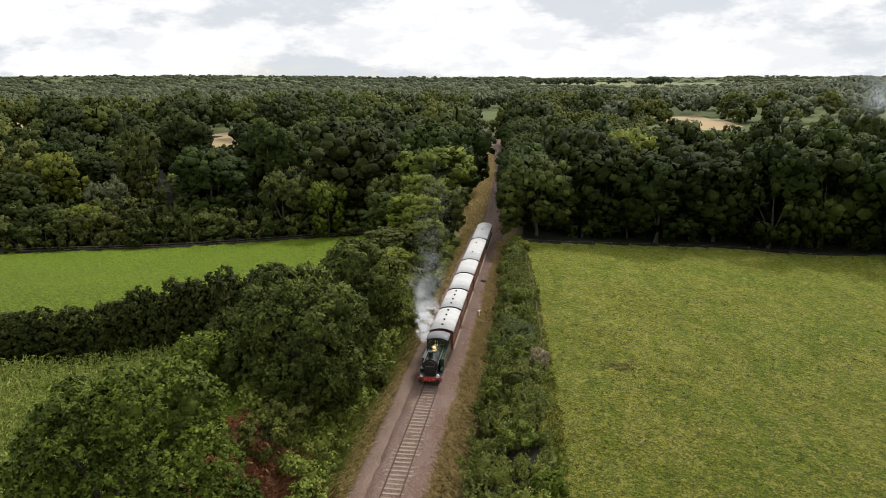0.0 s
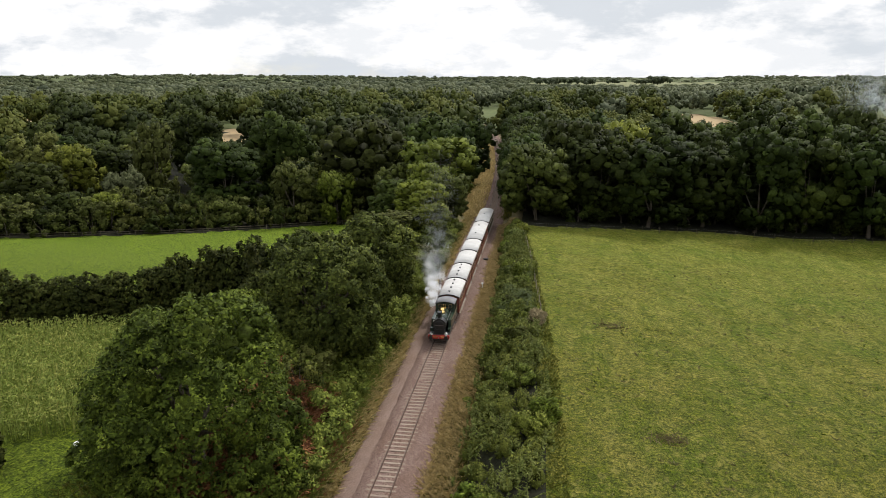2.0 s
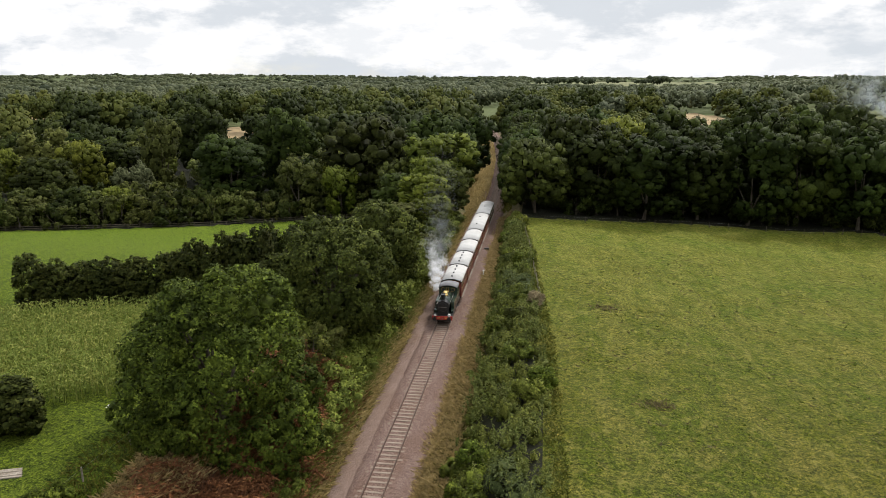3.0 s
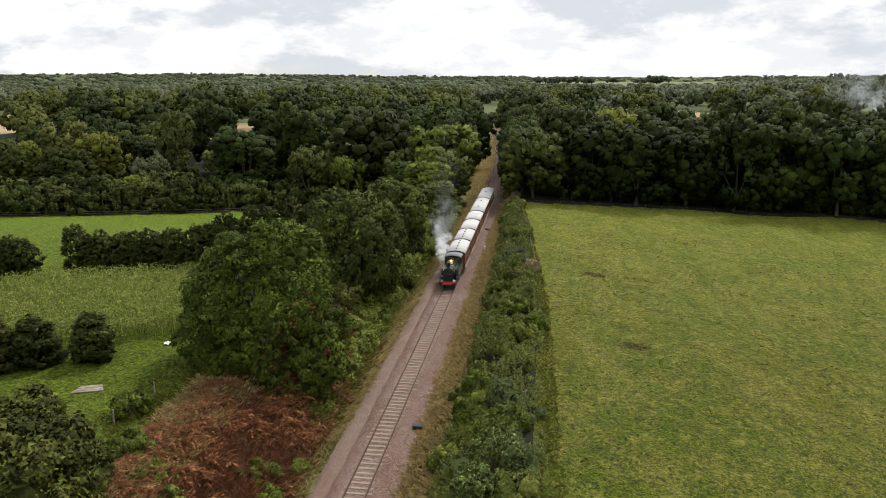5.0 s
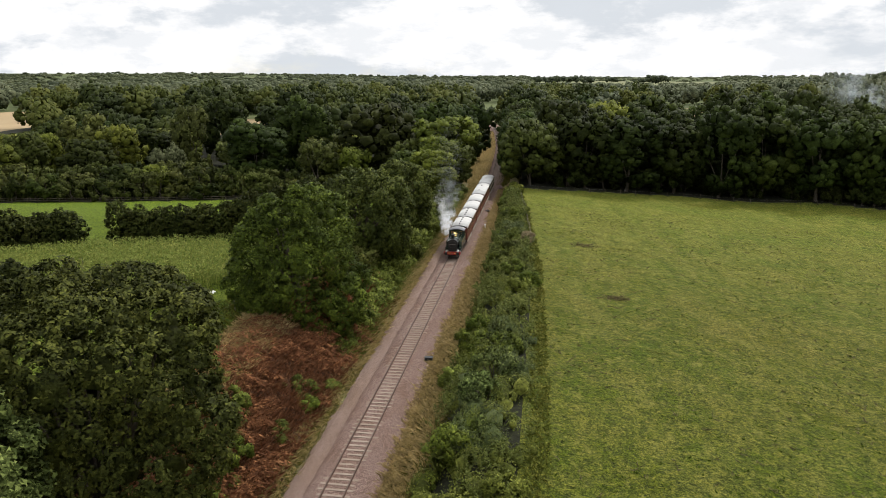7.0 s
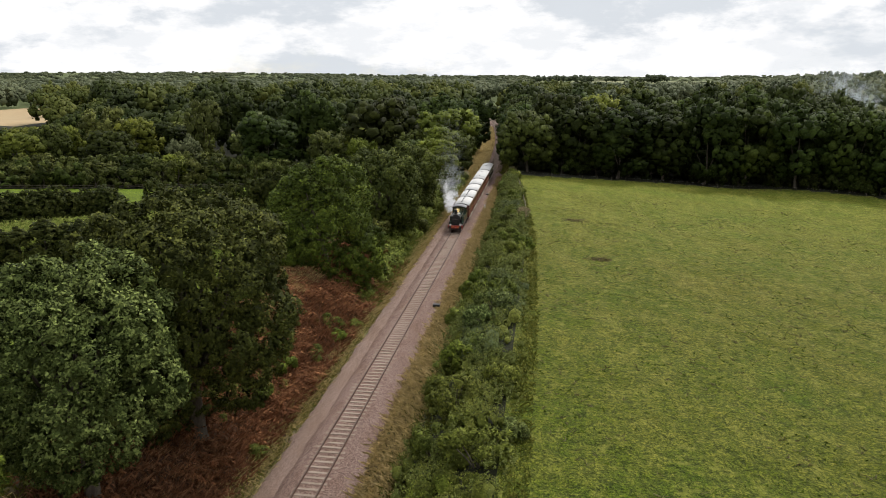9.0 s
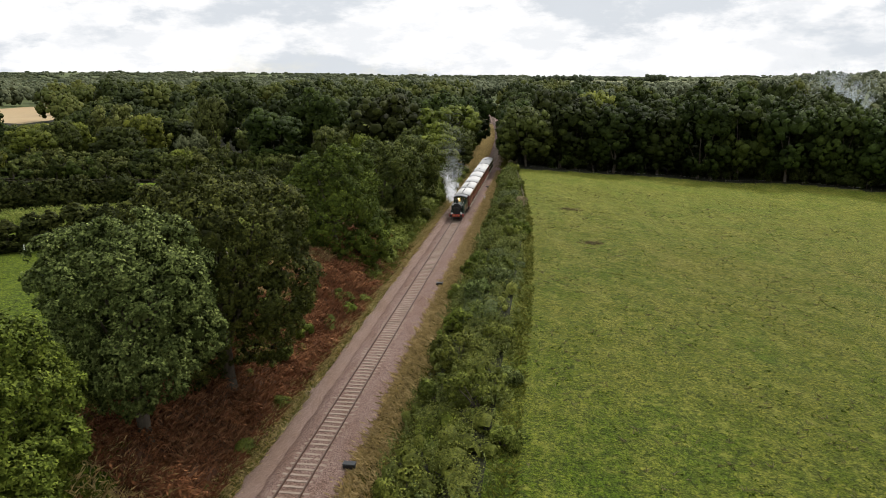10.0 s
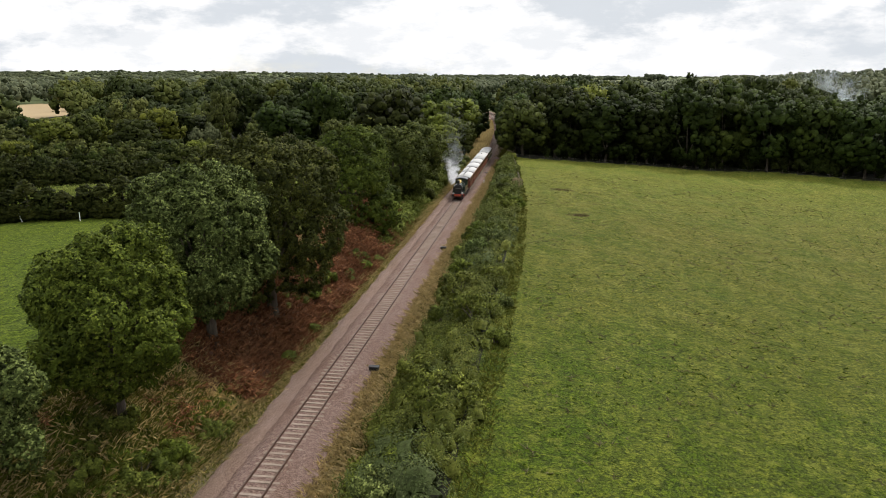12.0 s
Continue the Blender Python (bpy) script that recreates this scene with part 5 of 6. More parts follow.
    for px, py, r, h in ((22, 2150, 34, 22), (72, 2150, 18, 16), (122, 2200, 12, 20), (146, 2200, 10, 19), (214, 2250, 20, 14), (290, 2250, 20, 11), (332, 2250, 16, 20), (362, 2250, 14, 19), (-150, 2100, 40, 12), (-420, 1900, 30, 14), (-330, 1900, 26, 13), (-620, 1900, 40, 14)):
        for _ in range(9):
            x, y = px + rng.normal(0, r * 0.6), py + rng.normal(0, 20)
            s = rng.uniform(9, 15)
            for v, f in lump[rng.integers(10)]:
                add(v * np.array([s, s, h * 0.62]) + np.array([x, y, height(x, y) + 4 + h * rng.uniform(0.3, 0.7)]), f, rng.uniform(0.02, 0.25))
    finish("horizon_woodland", M_HORIZON_HAZE, "woodland stretching to the horizon, its leaves greyed for haze")


far_woods()


# ---- conifer hedges ----


def conifer_mesh(seed, h, r, n, taper=0.62):
    """A dense conifer: feathery clumps that narrow towards a ragged top."""
    rng = np.random.default_rng(seed)
    c, cr, sc, sr, own, mid = lobes_of(rng, r, h * 0.5, h * 0.5, 34, -0.98, (0.34, 0.50), 4)
    for p, q in ((c, cr), (sc, sr)):
        k = 1.12 - taper * np.clip(p[:, 2] / h, 0, 1.1) ** (2.0 - taper)
        p[:, :2] *= k[:, None]
        q *= 0.45 + 0.55 * k
    geo = crown_geo(rng, (c, cr * 1.1, sc, sr, own, mid), n, 0.24, ICO0, 0.30)
    return leafy_mesh("crown", geo, M_CONIFER)


_con = []
for _s in range(5):
    _e = empty("conifer", pose(0, 0, 0), "dense dark green conifer in a tall hedge row" if _s < 3 else "pointed dark green conifer beside the lawn", "conifer", "conifer hedge")
    _v, _f = limb([[0, 0, -0.4], [0, 0, 2.0], [0, 0, 4.6]], [0.16, 0.12, 0.03], 7)
    mpart("trunk", mesh_of("trunk", _v, _f, M_BARK, True), _e)
    mpart("crown", conifer_mesh(40 + _s, 6.4, 1.9, 3600 if _s < 3 else 6500, 0.62 if _s < 3 else 1.0), _e)
    _con.append(_e)


def plant_conifers():
    rng = random.Random(8)
    used = [False] * 5

    def put(x, y, s, sz, kinds):
        i = rng.choice(kinds)
        m = place(x, y, rng.uniform(0, 360), s, -0.1, sz)
        if not used[i]:
            used[i] = True
            _con[i].matrix_basis = m
        else:
            q = _con[i].scale
            copy_thing(_con[i], m @ Matrix.Diagonal((1 / q[0], 1 / q[1], 1 / q[2], 1)))

    def row(pts, step, s0, s1, gap=(), wide=1.0, kinds=(0, 1, 2)):
        for (xa, ya), (xb, yb) in zip(pts, pts[1:]):
            n = max(1, int(math.hypot(xb - xa, yb - ya) / step))
            for k in range(n):
                t = (k + rng.uniform(-0.2, 0.2)) / n
                x, y = xa + (xb - xa) * t, ya + (yb - ya) * t
                if any(a < x < b for a, b in gap):
                    continue
                s = rng.uniform(s0, s1)
                put(x, y + rng.uniform(-0.4, 0.4), s * wide, s * rng.uniform(0.78, 1.08), kinds)
    row([(-18, 82), (-28, 80.0), (-35.4, 78.6)], 1.0, 1.12, 1.36, (), 0.85)
    row([(-36.4, 78.5), (-40, 77.6), (-50.5, 74.2), (-57, 67), (-64, 55), (-72, 42)], 0.95, 0.90, 1.06, [(-53.6, -49.2)], 1.05)
    put(-19.6, 76.3, 0.8, 1.42, (3,))
    row([(-25.5, 43.4), (-33, 41), (-46, 37.2), (-56, 31.8), (-66, 25)], 2.1, 0.74, 0.92, [(-28.6, -27.9)], 1.4, (3, 4))


plant_conifers()


# ---- maize, scrub, bracken, grass ----


def blades(rng, x, y, h, w, lean):
    """Narrow upright blades rooted on the ground."""
    n = len(x)
    z = height_arr(x, y)
    a = rng.uniform(0, 2 * math.pi, n)
    d = np.stack([np.cos(a), np.sin(a), np.zeros(n)], 1)
    s = np.stack([-np.sin(a), np.cos(a), np.zeros(n)], 1)
    p = np.stack([x, y, z - 0.03], 1)
    hh = (h * rng.uniform(0.6, 1.3, n))[:, None]
    ww = (w * rng.uniform(0.7, 1.3, n))[:, None]
    ln = (lean * rng.uniform(0.2, 1.4, n))[:, None]
    upv = np.array([0, 0, 1.0])
    mid = p + upv * hh * 0.6 + d * ln * hh * 0.35
    tip = p + upv * hh + d * ln * hh
    v = np.stack([p - s * ww / 2, p + s * ww / 2, mid + s * ww / 2.2, tip, mid - s * ww / 2.2], 1).reshape(-1, 3)
    return v, np.arange(5 * n).reshape(-1, 5)


def build_maize():
    rng = np.random.default_rng(31)
    gx, gy = np.meshgrid(np.arange(-62, -19.0, 0.62), np.arange(46, 80, 0.42))
    x, y = (gx + rng.normal(0, 0.09, gx.shape)).ravel(), (gy + rng.normal(0, 0.12, gy.shape)).ravel()
    front = np.interp(x, [-62, -46, -33, -25, -19], [36.5, 41.0, 45.5, 47.8, 52.5])
    back = np.interp(x, [-62, -57, -50, -40, -28, -19], [58, 63.5, 71.5, 75.0, 77.5, 79])
    k = (y > front) & (y < back)
    x, y = x[k], y[k]
    n = len(x)
    ch = [blades(rng, x, y, 1.75, 0.10, 0.1)]
    for j in range(8):
        o = rng.normal(0, 0.2, (n, 2))
        p = np.stack([x + o[:, 0], y + o[:, 1], height_arr(x, y) + rng.uniform(0.7, 1.95, n)], 1)
        ch.append(leaf_quads(rng, p, np.array([0, 0, 0.8]) + rng.normal(size=(n, 3)) * 0.55, 0.105, 4.6, 0.3))
    v, f = stack(ch)
    tagged(new("maize_crop", mesh_of("maize_crop", v, f, M_CORN)), "green maize crop standing in close rows", "crop", kind="stuff")


build_maize()


def scrub_height(x, y):
    """How high the bramble stands over the bank."""
    b = 0.5 + 0.34 * np.sin(x * 0.9 + np.sin(y * 0.33) * 2) * np.sin(y * 0.52 + x * 0.3) + 0.2 * np.sin(y * 1.3 + x) * np.sin(x * 1.7 - y * 0.3) + 0.12 * np.sin(y * 3.1 + x * 2.0)
    return np.maximum(0.25, 1.0 * (b + 0.55))


def thicket(name, seed, n, where, mat, label, leaves, size):
    """Low rounded clumps of leafy growth, crowded together over a strip of bank."""
    rng = np.random.default_rng(seed)
    x, y, r = where(rng, n)
    o = np.argsort(y)
    x, y, r = x[o], y[o], r[o]
    c = np.stack([x, y, height_arr(x, y) + r * rng.uniform(0.15, 0.75, len(x))], 1)
    od = unit(np.array([0, -0.1, 1.0]) + rng.normal(size=c.shape) * 0.3)
    ch, vn = [], []
    for k in range(0, len(c), 60):
        g, q = clump_geo(rng, c[k:k + 60], r[k:k + 60], od[k:k + 60], int(leaves * 60), size * (1 + 0.9 * float(ss(10, 120, y[k]))), ICO0, 0.0, 0.8)
        ch += g; vn += q
    v, f = stack(ch)
    me = mesh_of(name, v, f, mat, True)
    me.normals_split_custom_set_from_vertices(np.concatenate(vn))
    tagged(new(name, me), label, "scrub", kind="stuff")


def strip_place(low, high, big, drift):
    """Places along the right-hand scrub strip, within it from low to high, where a drift of one kind grows."""
    def where(rng, n):
        y = -56 + 195 * rng.uniform(0, 1, n) ** 1.25
        lf = np.interp(y, [-34, 0, 40, 90, 139], [5.1, 5.1, 5.3, 5.0, 4.5]) + 0.5 * np.sin(y * 0.9) + 0.4 * np.sin(y * 2.3 + 1)
        t = low + (high - low) * rng.uniform(0, 1, n)
        x = lf + (crest_x(y) - 0.65 + 0.3 * np.sin(y * 0.7) - lf) * t
        k = drift(x, y)
        x, y, t = x[k], y[k], t[k]
        return x, y, big * rng.uniform(0.45, 1.25, len(x)) * (0.66 + 0.34 * ss(0, 0.4, 1 - np.abs(2 * t - 1)))
    return where


def sallow(x, y):
    return (np.sin(y * 0.105 + 4.4) + 0.5 * np.sin(x * 0.8 + y * 0.3) > 0.75) & (x > 6.6)


def fresh(x, y):
    return np.sin(y * 0.31 + 0.5) + 0.8 * np.sin(y * 0.13 - x * 0.4) > 0.35


def build_scrub():
    rng = np.random.default_rng(33)
    thicket("bramble_thicket", 33, 1150, strip_place(0.10, 1.0, 0.85, lambda x, y: ~sallow(x, y)), M_BRAMBLE, "tangled dark green bramble thicket on the cutting side", 105, 0.095)
    thicket("sallow_thicket", 34, 900, strip_place(0.25, 1.0, 1.0, sallow), M_SALLOW, "grey-green sallow growth among the brambles", 110, 0.09)
    thicket("nettle_bed", 36, 520, strip_place(0.0, 0.5, 0.72, fresh), M_LIME, "fresh green nettles along the edge of the brambles", 80, 0.09)
    # upright leafy shoots over the thicket, in drifts
    m = 5200
    y = -34 + 165 * rng.uniform(0, 1, m) ** 1.3
    x = 5.2 + (crest_x(y) - 0.4 - 5.2) * rng.uniform(0, 1, m)
    k = np.sin(x * 0.9 + 2) * np.sin(y * 0.21 + 1) + 0.5 * np.sin(y * 0.63 - x) + 0.3 * rng.normal(size=m) > 0.1
    x, y = x[k], y[k]
    q = 10
    x, y = np.repeat(x, q), np.repeat(y, q)
    n = len(x)
    u = np.tile(np.linspace(0.1, 1.0, q), n // q)
    lx, ly, hh = (np.repeat(rng.normal(0, s, n // q), q) for s in (0.22, 0.22, 0.0))
    hh = np.repeat(rng.uniform(0.7, 1.5, n // q), q)
    p = np.stack([x + lx * u, y + ly * u, height_arr(x, y) + scrub_height(x, y) * 0.75 + hh * u * 0.8], 1)
    a = rng.uniform(0, 2 * math.pi, n)
    nr = np.stack([np.cos(a) * 0.7, np.sin(a) * 0.7, np.full(n, 0.8)], 1)
    v, f = leaf_quads(rng, p + rng.normal(size=(n, 3)) * 0.05, nr, (0.085 + 0.09 * ss(0, 90, y))[:, None], 2.4)
    tagged(new("willowherb_shoots", mesh_of("willowherb_shoots", v, f, M_SHOOT)), "pale feathery shoots of willowherb standing over the brambles", "weeds", kind="stuff")


build_scrub()


def shrub(seed, x, y, r, h, mat, label, n=1900, leaf=0.145, name="shrub"):
    rng = np.random.default_rng(seed)
    lob = lobes_of(rng, r, h * 0.55, h * 0.5, 10, -0.6, (0.32, 0.5), 5)
    c = lob[0]
    root = empty(name, place(x, y, 0, 1, -0.1), label, "shrub")
    ch = [limb([[0, 0, -0.2], c[i] * 0.5, c[i]], [0.06, 0.045, 0.015], 5) for i in range(6)]
    v, f = stack(ch)
    mpart("stems", mesh_of("stems", v, f, M_BARK, True), root)
    mpart("foliage", leafy_mesh("foliage", crown_geo(rng, lob, int(n * 1.9), leaf, ICO0, 1.7 * leaf), mat), root)


for _i, (_x, _y, _r, _h, _m, _l) in enumerate((
        (8.4, 12.5, 2.2, 3.0, M_BRAMBLE, "dark rounded shrub in the scrub strip"), (9.6, 33.0, 2.0, 2.4, M_ASH, "grey-green willow shrub in the scrub strip"),
        (9.0, 29.5, 1.8, 2.2, M_ASH, "grey-green willow shrub in the scrub strip"), (6.9, 42, 1.5, 2.2, M_LIME, "bright green shrub beside the dry grass"),
        (7.0, 48.5, 1.4, 1.8, M_LIME, "bright green shrub beside the dry grass"), (10.9, 81.5, 1.0, 1.9, M_THISTLE, "brown dying bush on the fence line"),
        (9.6, 66, 1.6, 1.8, M_BRAMBLE, "dark mound of bramble leaves"), (10.6, 56, 1.5, 1.9, M_BRAMBLE, "dark mound of bramble leaves"), (10.8, 4, 2.0, 2.2, M_BRAMBLE, "bramble mound on the field edge"),
        (8.0, -6, 1.9, 2.2, M_BRAMBLE, "leafy mound of scrub"), (10.6, -13, 2.2, 2.4, M_BRAMBLE, "dark leafy mound of scrub"), (7.6, 22, 1.5, 2.3, M_LIME, "fresh green shrub in the strip"),
        (8.8, 98, 1.4, 1.6, M_BRAMBLE, "green mound of tangled scrub"), (7.2, 90, 1.2, 1.5, M_LIME, "bright green shrub in the strip"), (6.6, 110, 1.2, 1.5, M_BRAMBLE, "green mound of tangled scrub"), (6.4, 122, 1.1, 1.4, M_WOODS, "olive mound of tangled scrub"))):
    shrub(60 + _i, _x, _y, _r, _h, _m, _l)
# shrubs on the left bank
for _i, (_x, _y, _r, _h, _m, _l) in enumerate((
        (-16.8, 34.6, 1.3, 1.5, M_LIME, "small bright bush on the grass"), (-14.2, 29.5, 1.5, 1.2, M_BRAMBLE, "bramble patch on the bank"), (-9.8, 24.5, 2.2, 1.3, M_BRAMBLE, "green patch among the bracken"), (-7.6, 21.0, 1.5, 0.9, M_LIME, "green patch among the bracken"), (-6.2, 44.5, 1.3, 0.9, M_BRAMBLE, "green scrub on the bank"),
        (-6.6, -16.6, 1.3, 0.9, M_BRAMBLE, "low bramble patch on the bank foot"), (-9.4, -15.0, 1.6, 1.1, M_BRAMBLE, "low bramble patch under the young oak"), (-5.8, -20.5, 1.2, 0.8, M_LIME, "green weeds on the bank foot"), (-8.4, -20.0, 1.4, 0.9, M_BRAMBLE, "low bramble patch on the bank foot"),
        (-10.8, 20.5, 1.5, 1.1, M_BRAMBLE, "green patch among the bracken"), (-7.4, 16.0, 1.0, 0.7, M_LIME, "green weeds among the bracken"), (-6.4, 53.0, 1.4, 1.0, M_BRAMBLE, "green scrub on the bank"),
        (-5.6, 31.5, 1.0, 0.9, M_LIME, "green weeds at the foot of the bank"), (-6.0, -14.0, 0.9, 0.7, M_LIME, "bright green nettles beside the path"))):
    shrub(90 + _i, _x, _y, _r, _h, _m, _l)


def build_left_scrub():
    """Green scrub on the left bank, beyond the oak and up to the wood."""
    def where(rng, n):
        y = 46 + 104 * rng.uniform(0, 1, n)
        x = -5.0 - rng.uniform(0, 1, n) * (1.6 + 7.4 * ss(58, 68, y))
        k = rng.uniform(0, 1, n) < 0.3 + 0.7 * ss(46, 66, y)
        x, y = x[k], y[k]
        return x, y, rng.uniform(0.4, 1.15, len(x)) * (0.5 + 0.5 * ss(4.6, 7.5, -x))
    thicket("bank_scrub", 35, 820, where, M_BRAMBLE, "green weeds and bramble covering the cutting bank", 55, 0.15)


build_left_scrub()


WEEDS = ((-9.8, 24.5, 1.9), (-7.6, 18.5, 1.5), (-11.2, 29.0, 1.5), (-6.4, 33.0, 1.0), (-5.8, 43.5, 1.3), (-8.6, 13.0, 1.3), (-5.8, 52.0, 1.2), (-9.2, 20.0, 1.3), (-6.0, 26.5, 0.8), (-7.0, -18.0, 1.3), (-5.6, -13.5, 1.0), (-7.0, -23.0, 1.6), (-5.2, -10.5, 0.7), (-5.4, -16.5, 0.9), (-5.6, -20.5, 1.0), (-6.4, -27.0, 1.8), (-9.0, -27.0, 1.8), (-5.0, 3.0, 0.5), (-5.0, 10.0, 0.5), (-5.1, 36.0, 0.6))


def weed_places(rng, n):
    k = rng.integers(0, len(WEEDS), n)
    w = np.array(WEEDS)[k]
    x, y = w[:, 0] + rng.normal(size=n) * w[:, 2] * 0.5, w[:, 1] + rng.normal(size=n) * w[:, 2] * 0.75
    return np.minimum(x, -4.6), y, rng.uniform(0.2, 0.5, n)


thicket("bank_weeds", 38, 420, weed_places, M_BRAMBLE, "patches of low green weeds among the bracken", 60, 0.11)


def mounds():
    """Mounds of mixed shrubs that break up the strip of scrub."""
    rng = random.Random(17)
    mats = [(M_BRAMBLE, "mound of bramble in the scrub strip"), (M_BRAMBLE, "mound of bramble in the scrub strip"), (M_LIME, "fresh green shrub in the scrub strip"), (M_WOODS, "olive shrub in the scrub strip"), (M_ASH, "grey-green shrub in the scrub strip")]
    for k in range(30):
        y = rng.uniform(-30, 136)
        c = float(crest_x(y))
        x = rng.uniform(5.0, c - 0.2)
        m, l = rng.choice(mats)
        r = rng.uniform(0.7, 1.5)
        shrub(200 + k, x, y, r, r * rng.uniform(0.9, 1.5), m, l, int(800 + 800 * r), 0.135 + 0.06 * float(ss(20, 100, y)))


mounds()


def bank_bushes():
    """Bushes that fill the left bank between the oaks and the wood."""
    rng = random.Random(23)
    mats = [(M_BRAMBLE, "bramble bush on the cutting bank"), (M_LIME, "light green bush on the cutting bank"), (M_OAKDARK, "dark green bush on the cutting bank"), (M_SHOOT, "pale green bush on the cutting bank")]
    for k in range(24):
        y = 58 + 88 * (k + rng.uniform(0, 1)) / 24
        m, l = rng.choice(mats)
        r = rng.uniform(1.0, 2.1)
        shrub(400 + k, rng.uniform(-10.0, -5.6), y, r, r * rng.uniform(0.9, 1.3), m, l, int(500 + 350 * r), 0.2 + 0.08 * float(ss(60, 140, y)))


bank_bushes()


def build_bracken():
    """Ferns: arching fronds with side leaflets, crowded into clumps with dark hollows between."""
    rng = np.random.default_rng(37)
    n = 1500
    cy, cx = rng.uniform(-22, 66, n), -4.9 - 8.6 * rng.uniform(0, 1, n)
    patch = np.sin(cx * 0.55 + 1.7) * np.sin(cy * 0.23 + 0.6) + 0.5 * np.sin(cx * 1.3 - cy * 0.5) + 0.4 * rng.normal(size=n)
    k = (patch > -0.05) & ((cy > -5) | (rng.uniform(size=n) < 0.06)) & ((cy < 62) | (rng.uniform(size=n) < 0.5)) & ~((cy > -2) & (cy < 12) & (rng.uniform(size=n) < 0.5))
    cx, cy = cx[k], cy[k]
    g = 11
    big = np.repeat(rng.uniform(0.55, 1.2, len(cx)), g)
    x = np.repeat(cx, g) + rng.normal(size=len(cx) * g) * 0.30 * big
    y = np.repeat(cy, g) + rng.normal(size=len(cx) * g) * 0.30 * big
    m = 3
    size = np.repeat(big * rng.uniform(0.8, 1.2, len(x)), m)[:, None]
    x, y = np.repeat(x, m), np.repeat(y, m)
    n = len(x)
    a = rng.uniform(0, 2 * math.pi, n)
    d = np.stack([np.cos(a), np.sin(a), np.zeros(n)], 1)
    s = np.stack([-np.sin(a), np.cos(a), np.zeros(n)], 1)
    L, h = rng.uniform(0.5, 0.9, (n, 1)) * size, rng.uniform(0.35, 0.95, (n, 1)) * size
    up = np.array([0, 0, 1.0])
    p = np.stack([x, y, height_arr(x, y) - 0.03], 1)
    ch = []
    for q in (0.3, 0.5, 0.68, 0.84, 1.0):
        at = p + d * L * q + up * h * (1.9 * q - 1.25 * q * q)
        w, bk = 0.26 * L * (1.12 - q) + 0.02, d * L * 0.16
        dip = up * 0.10 * L
        ch.append(np.stack([at, at - s * w + bk * 0.7 - dip, at - bk, at + s * w + bk * 0.7 - dip], 1).reshape(-1, 3))
    v = np.concatenate(ch)
    tagged(new("dead_bracken", mesh_of("dead_bracken", v, np.arange(len(v)).reshape(-1, 4), M_BRACKEN)), "rust-brown dead bracken covering the cutting bank", "bracken", kind="stuff")


build_bracken()


def field_spot(seed, x, y, r, n, h, w, name, mat, label):
    rng = np.random.default_rng(seed)
    px, py = x + rng.normal(0, r, n), y + rng.normal(0, r * 0.7, n)
    v, f = blades(rng, px, py, h, w, 1.6)
    tagged(new(name, mesh_of(name, v, f, mat)), label, "weeds", kind="stuff")


SPOTS = ((21.5, 58.0, 0.7, 260), (23.6, 41.9, 0.7, 220), (18.2, -11.5, 0.5, 160), (19.4, 84.5, 0.9, 240), (32.6, 10.3, 0.7, 200), (14.6, -17.4, 0.4, 120), (56.1, 92.4, 1.1, 200),
         (25.5, 85.2, 0.9, 200), (25.6, 71.6, 0.8, 200), (34.1, 91.3, 0.9, 180), (21.9, 12.8, 0.6, 160), (23.3, 28.4, 0.6, 160), (25.4, -17.8, 0.3, 90), (34.5, 103.0, 1.0, 160), (15.4, 3.0, 0.5, 120))
for _i, (_x, _y, _r, _n) in enumerate(SPOTS):
    if _i in (0, 3):
        field_spot(300 + _i, _x, _y, _r * 1.2, _n // 2, 0.3, 0.05, "dead_thistle_patch", M_THISTLE, "brown withered thistles standing in the pasture")
    else:
        field_spot(300 + _i, _x, _y, _r, _n, 0.07, 0.06, "worn_straw_patch", M_SWARD, "worn straw-coloured patch in the pasture")


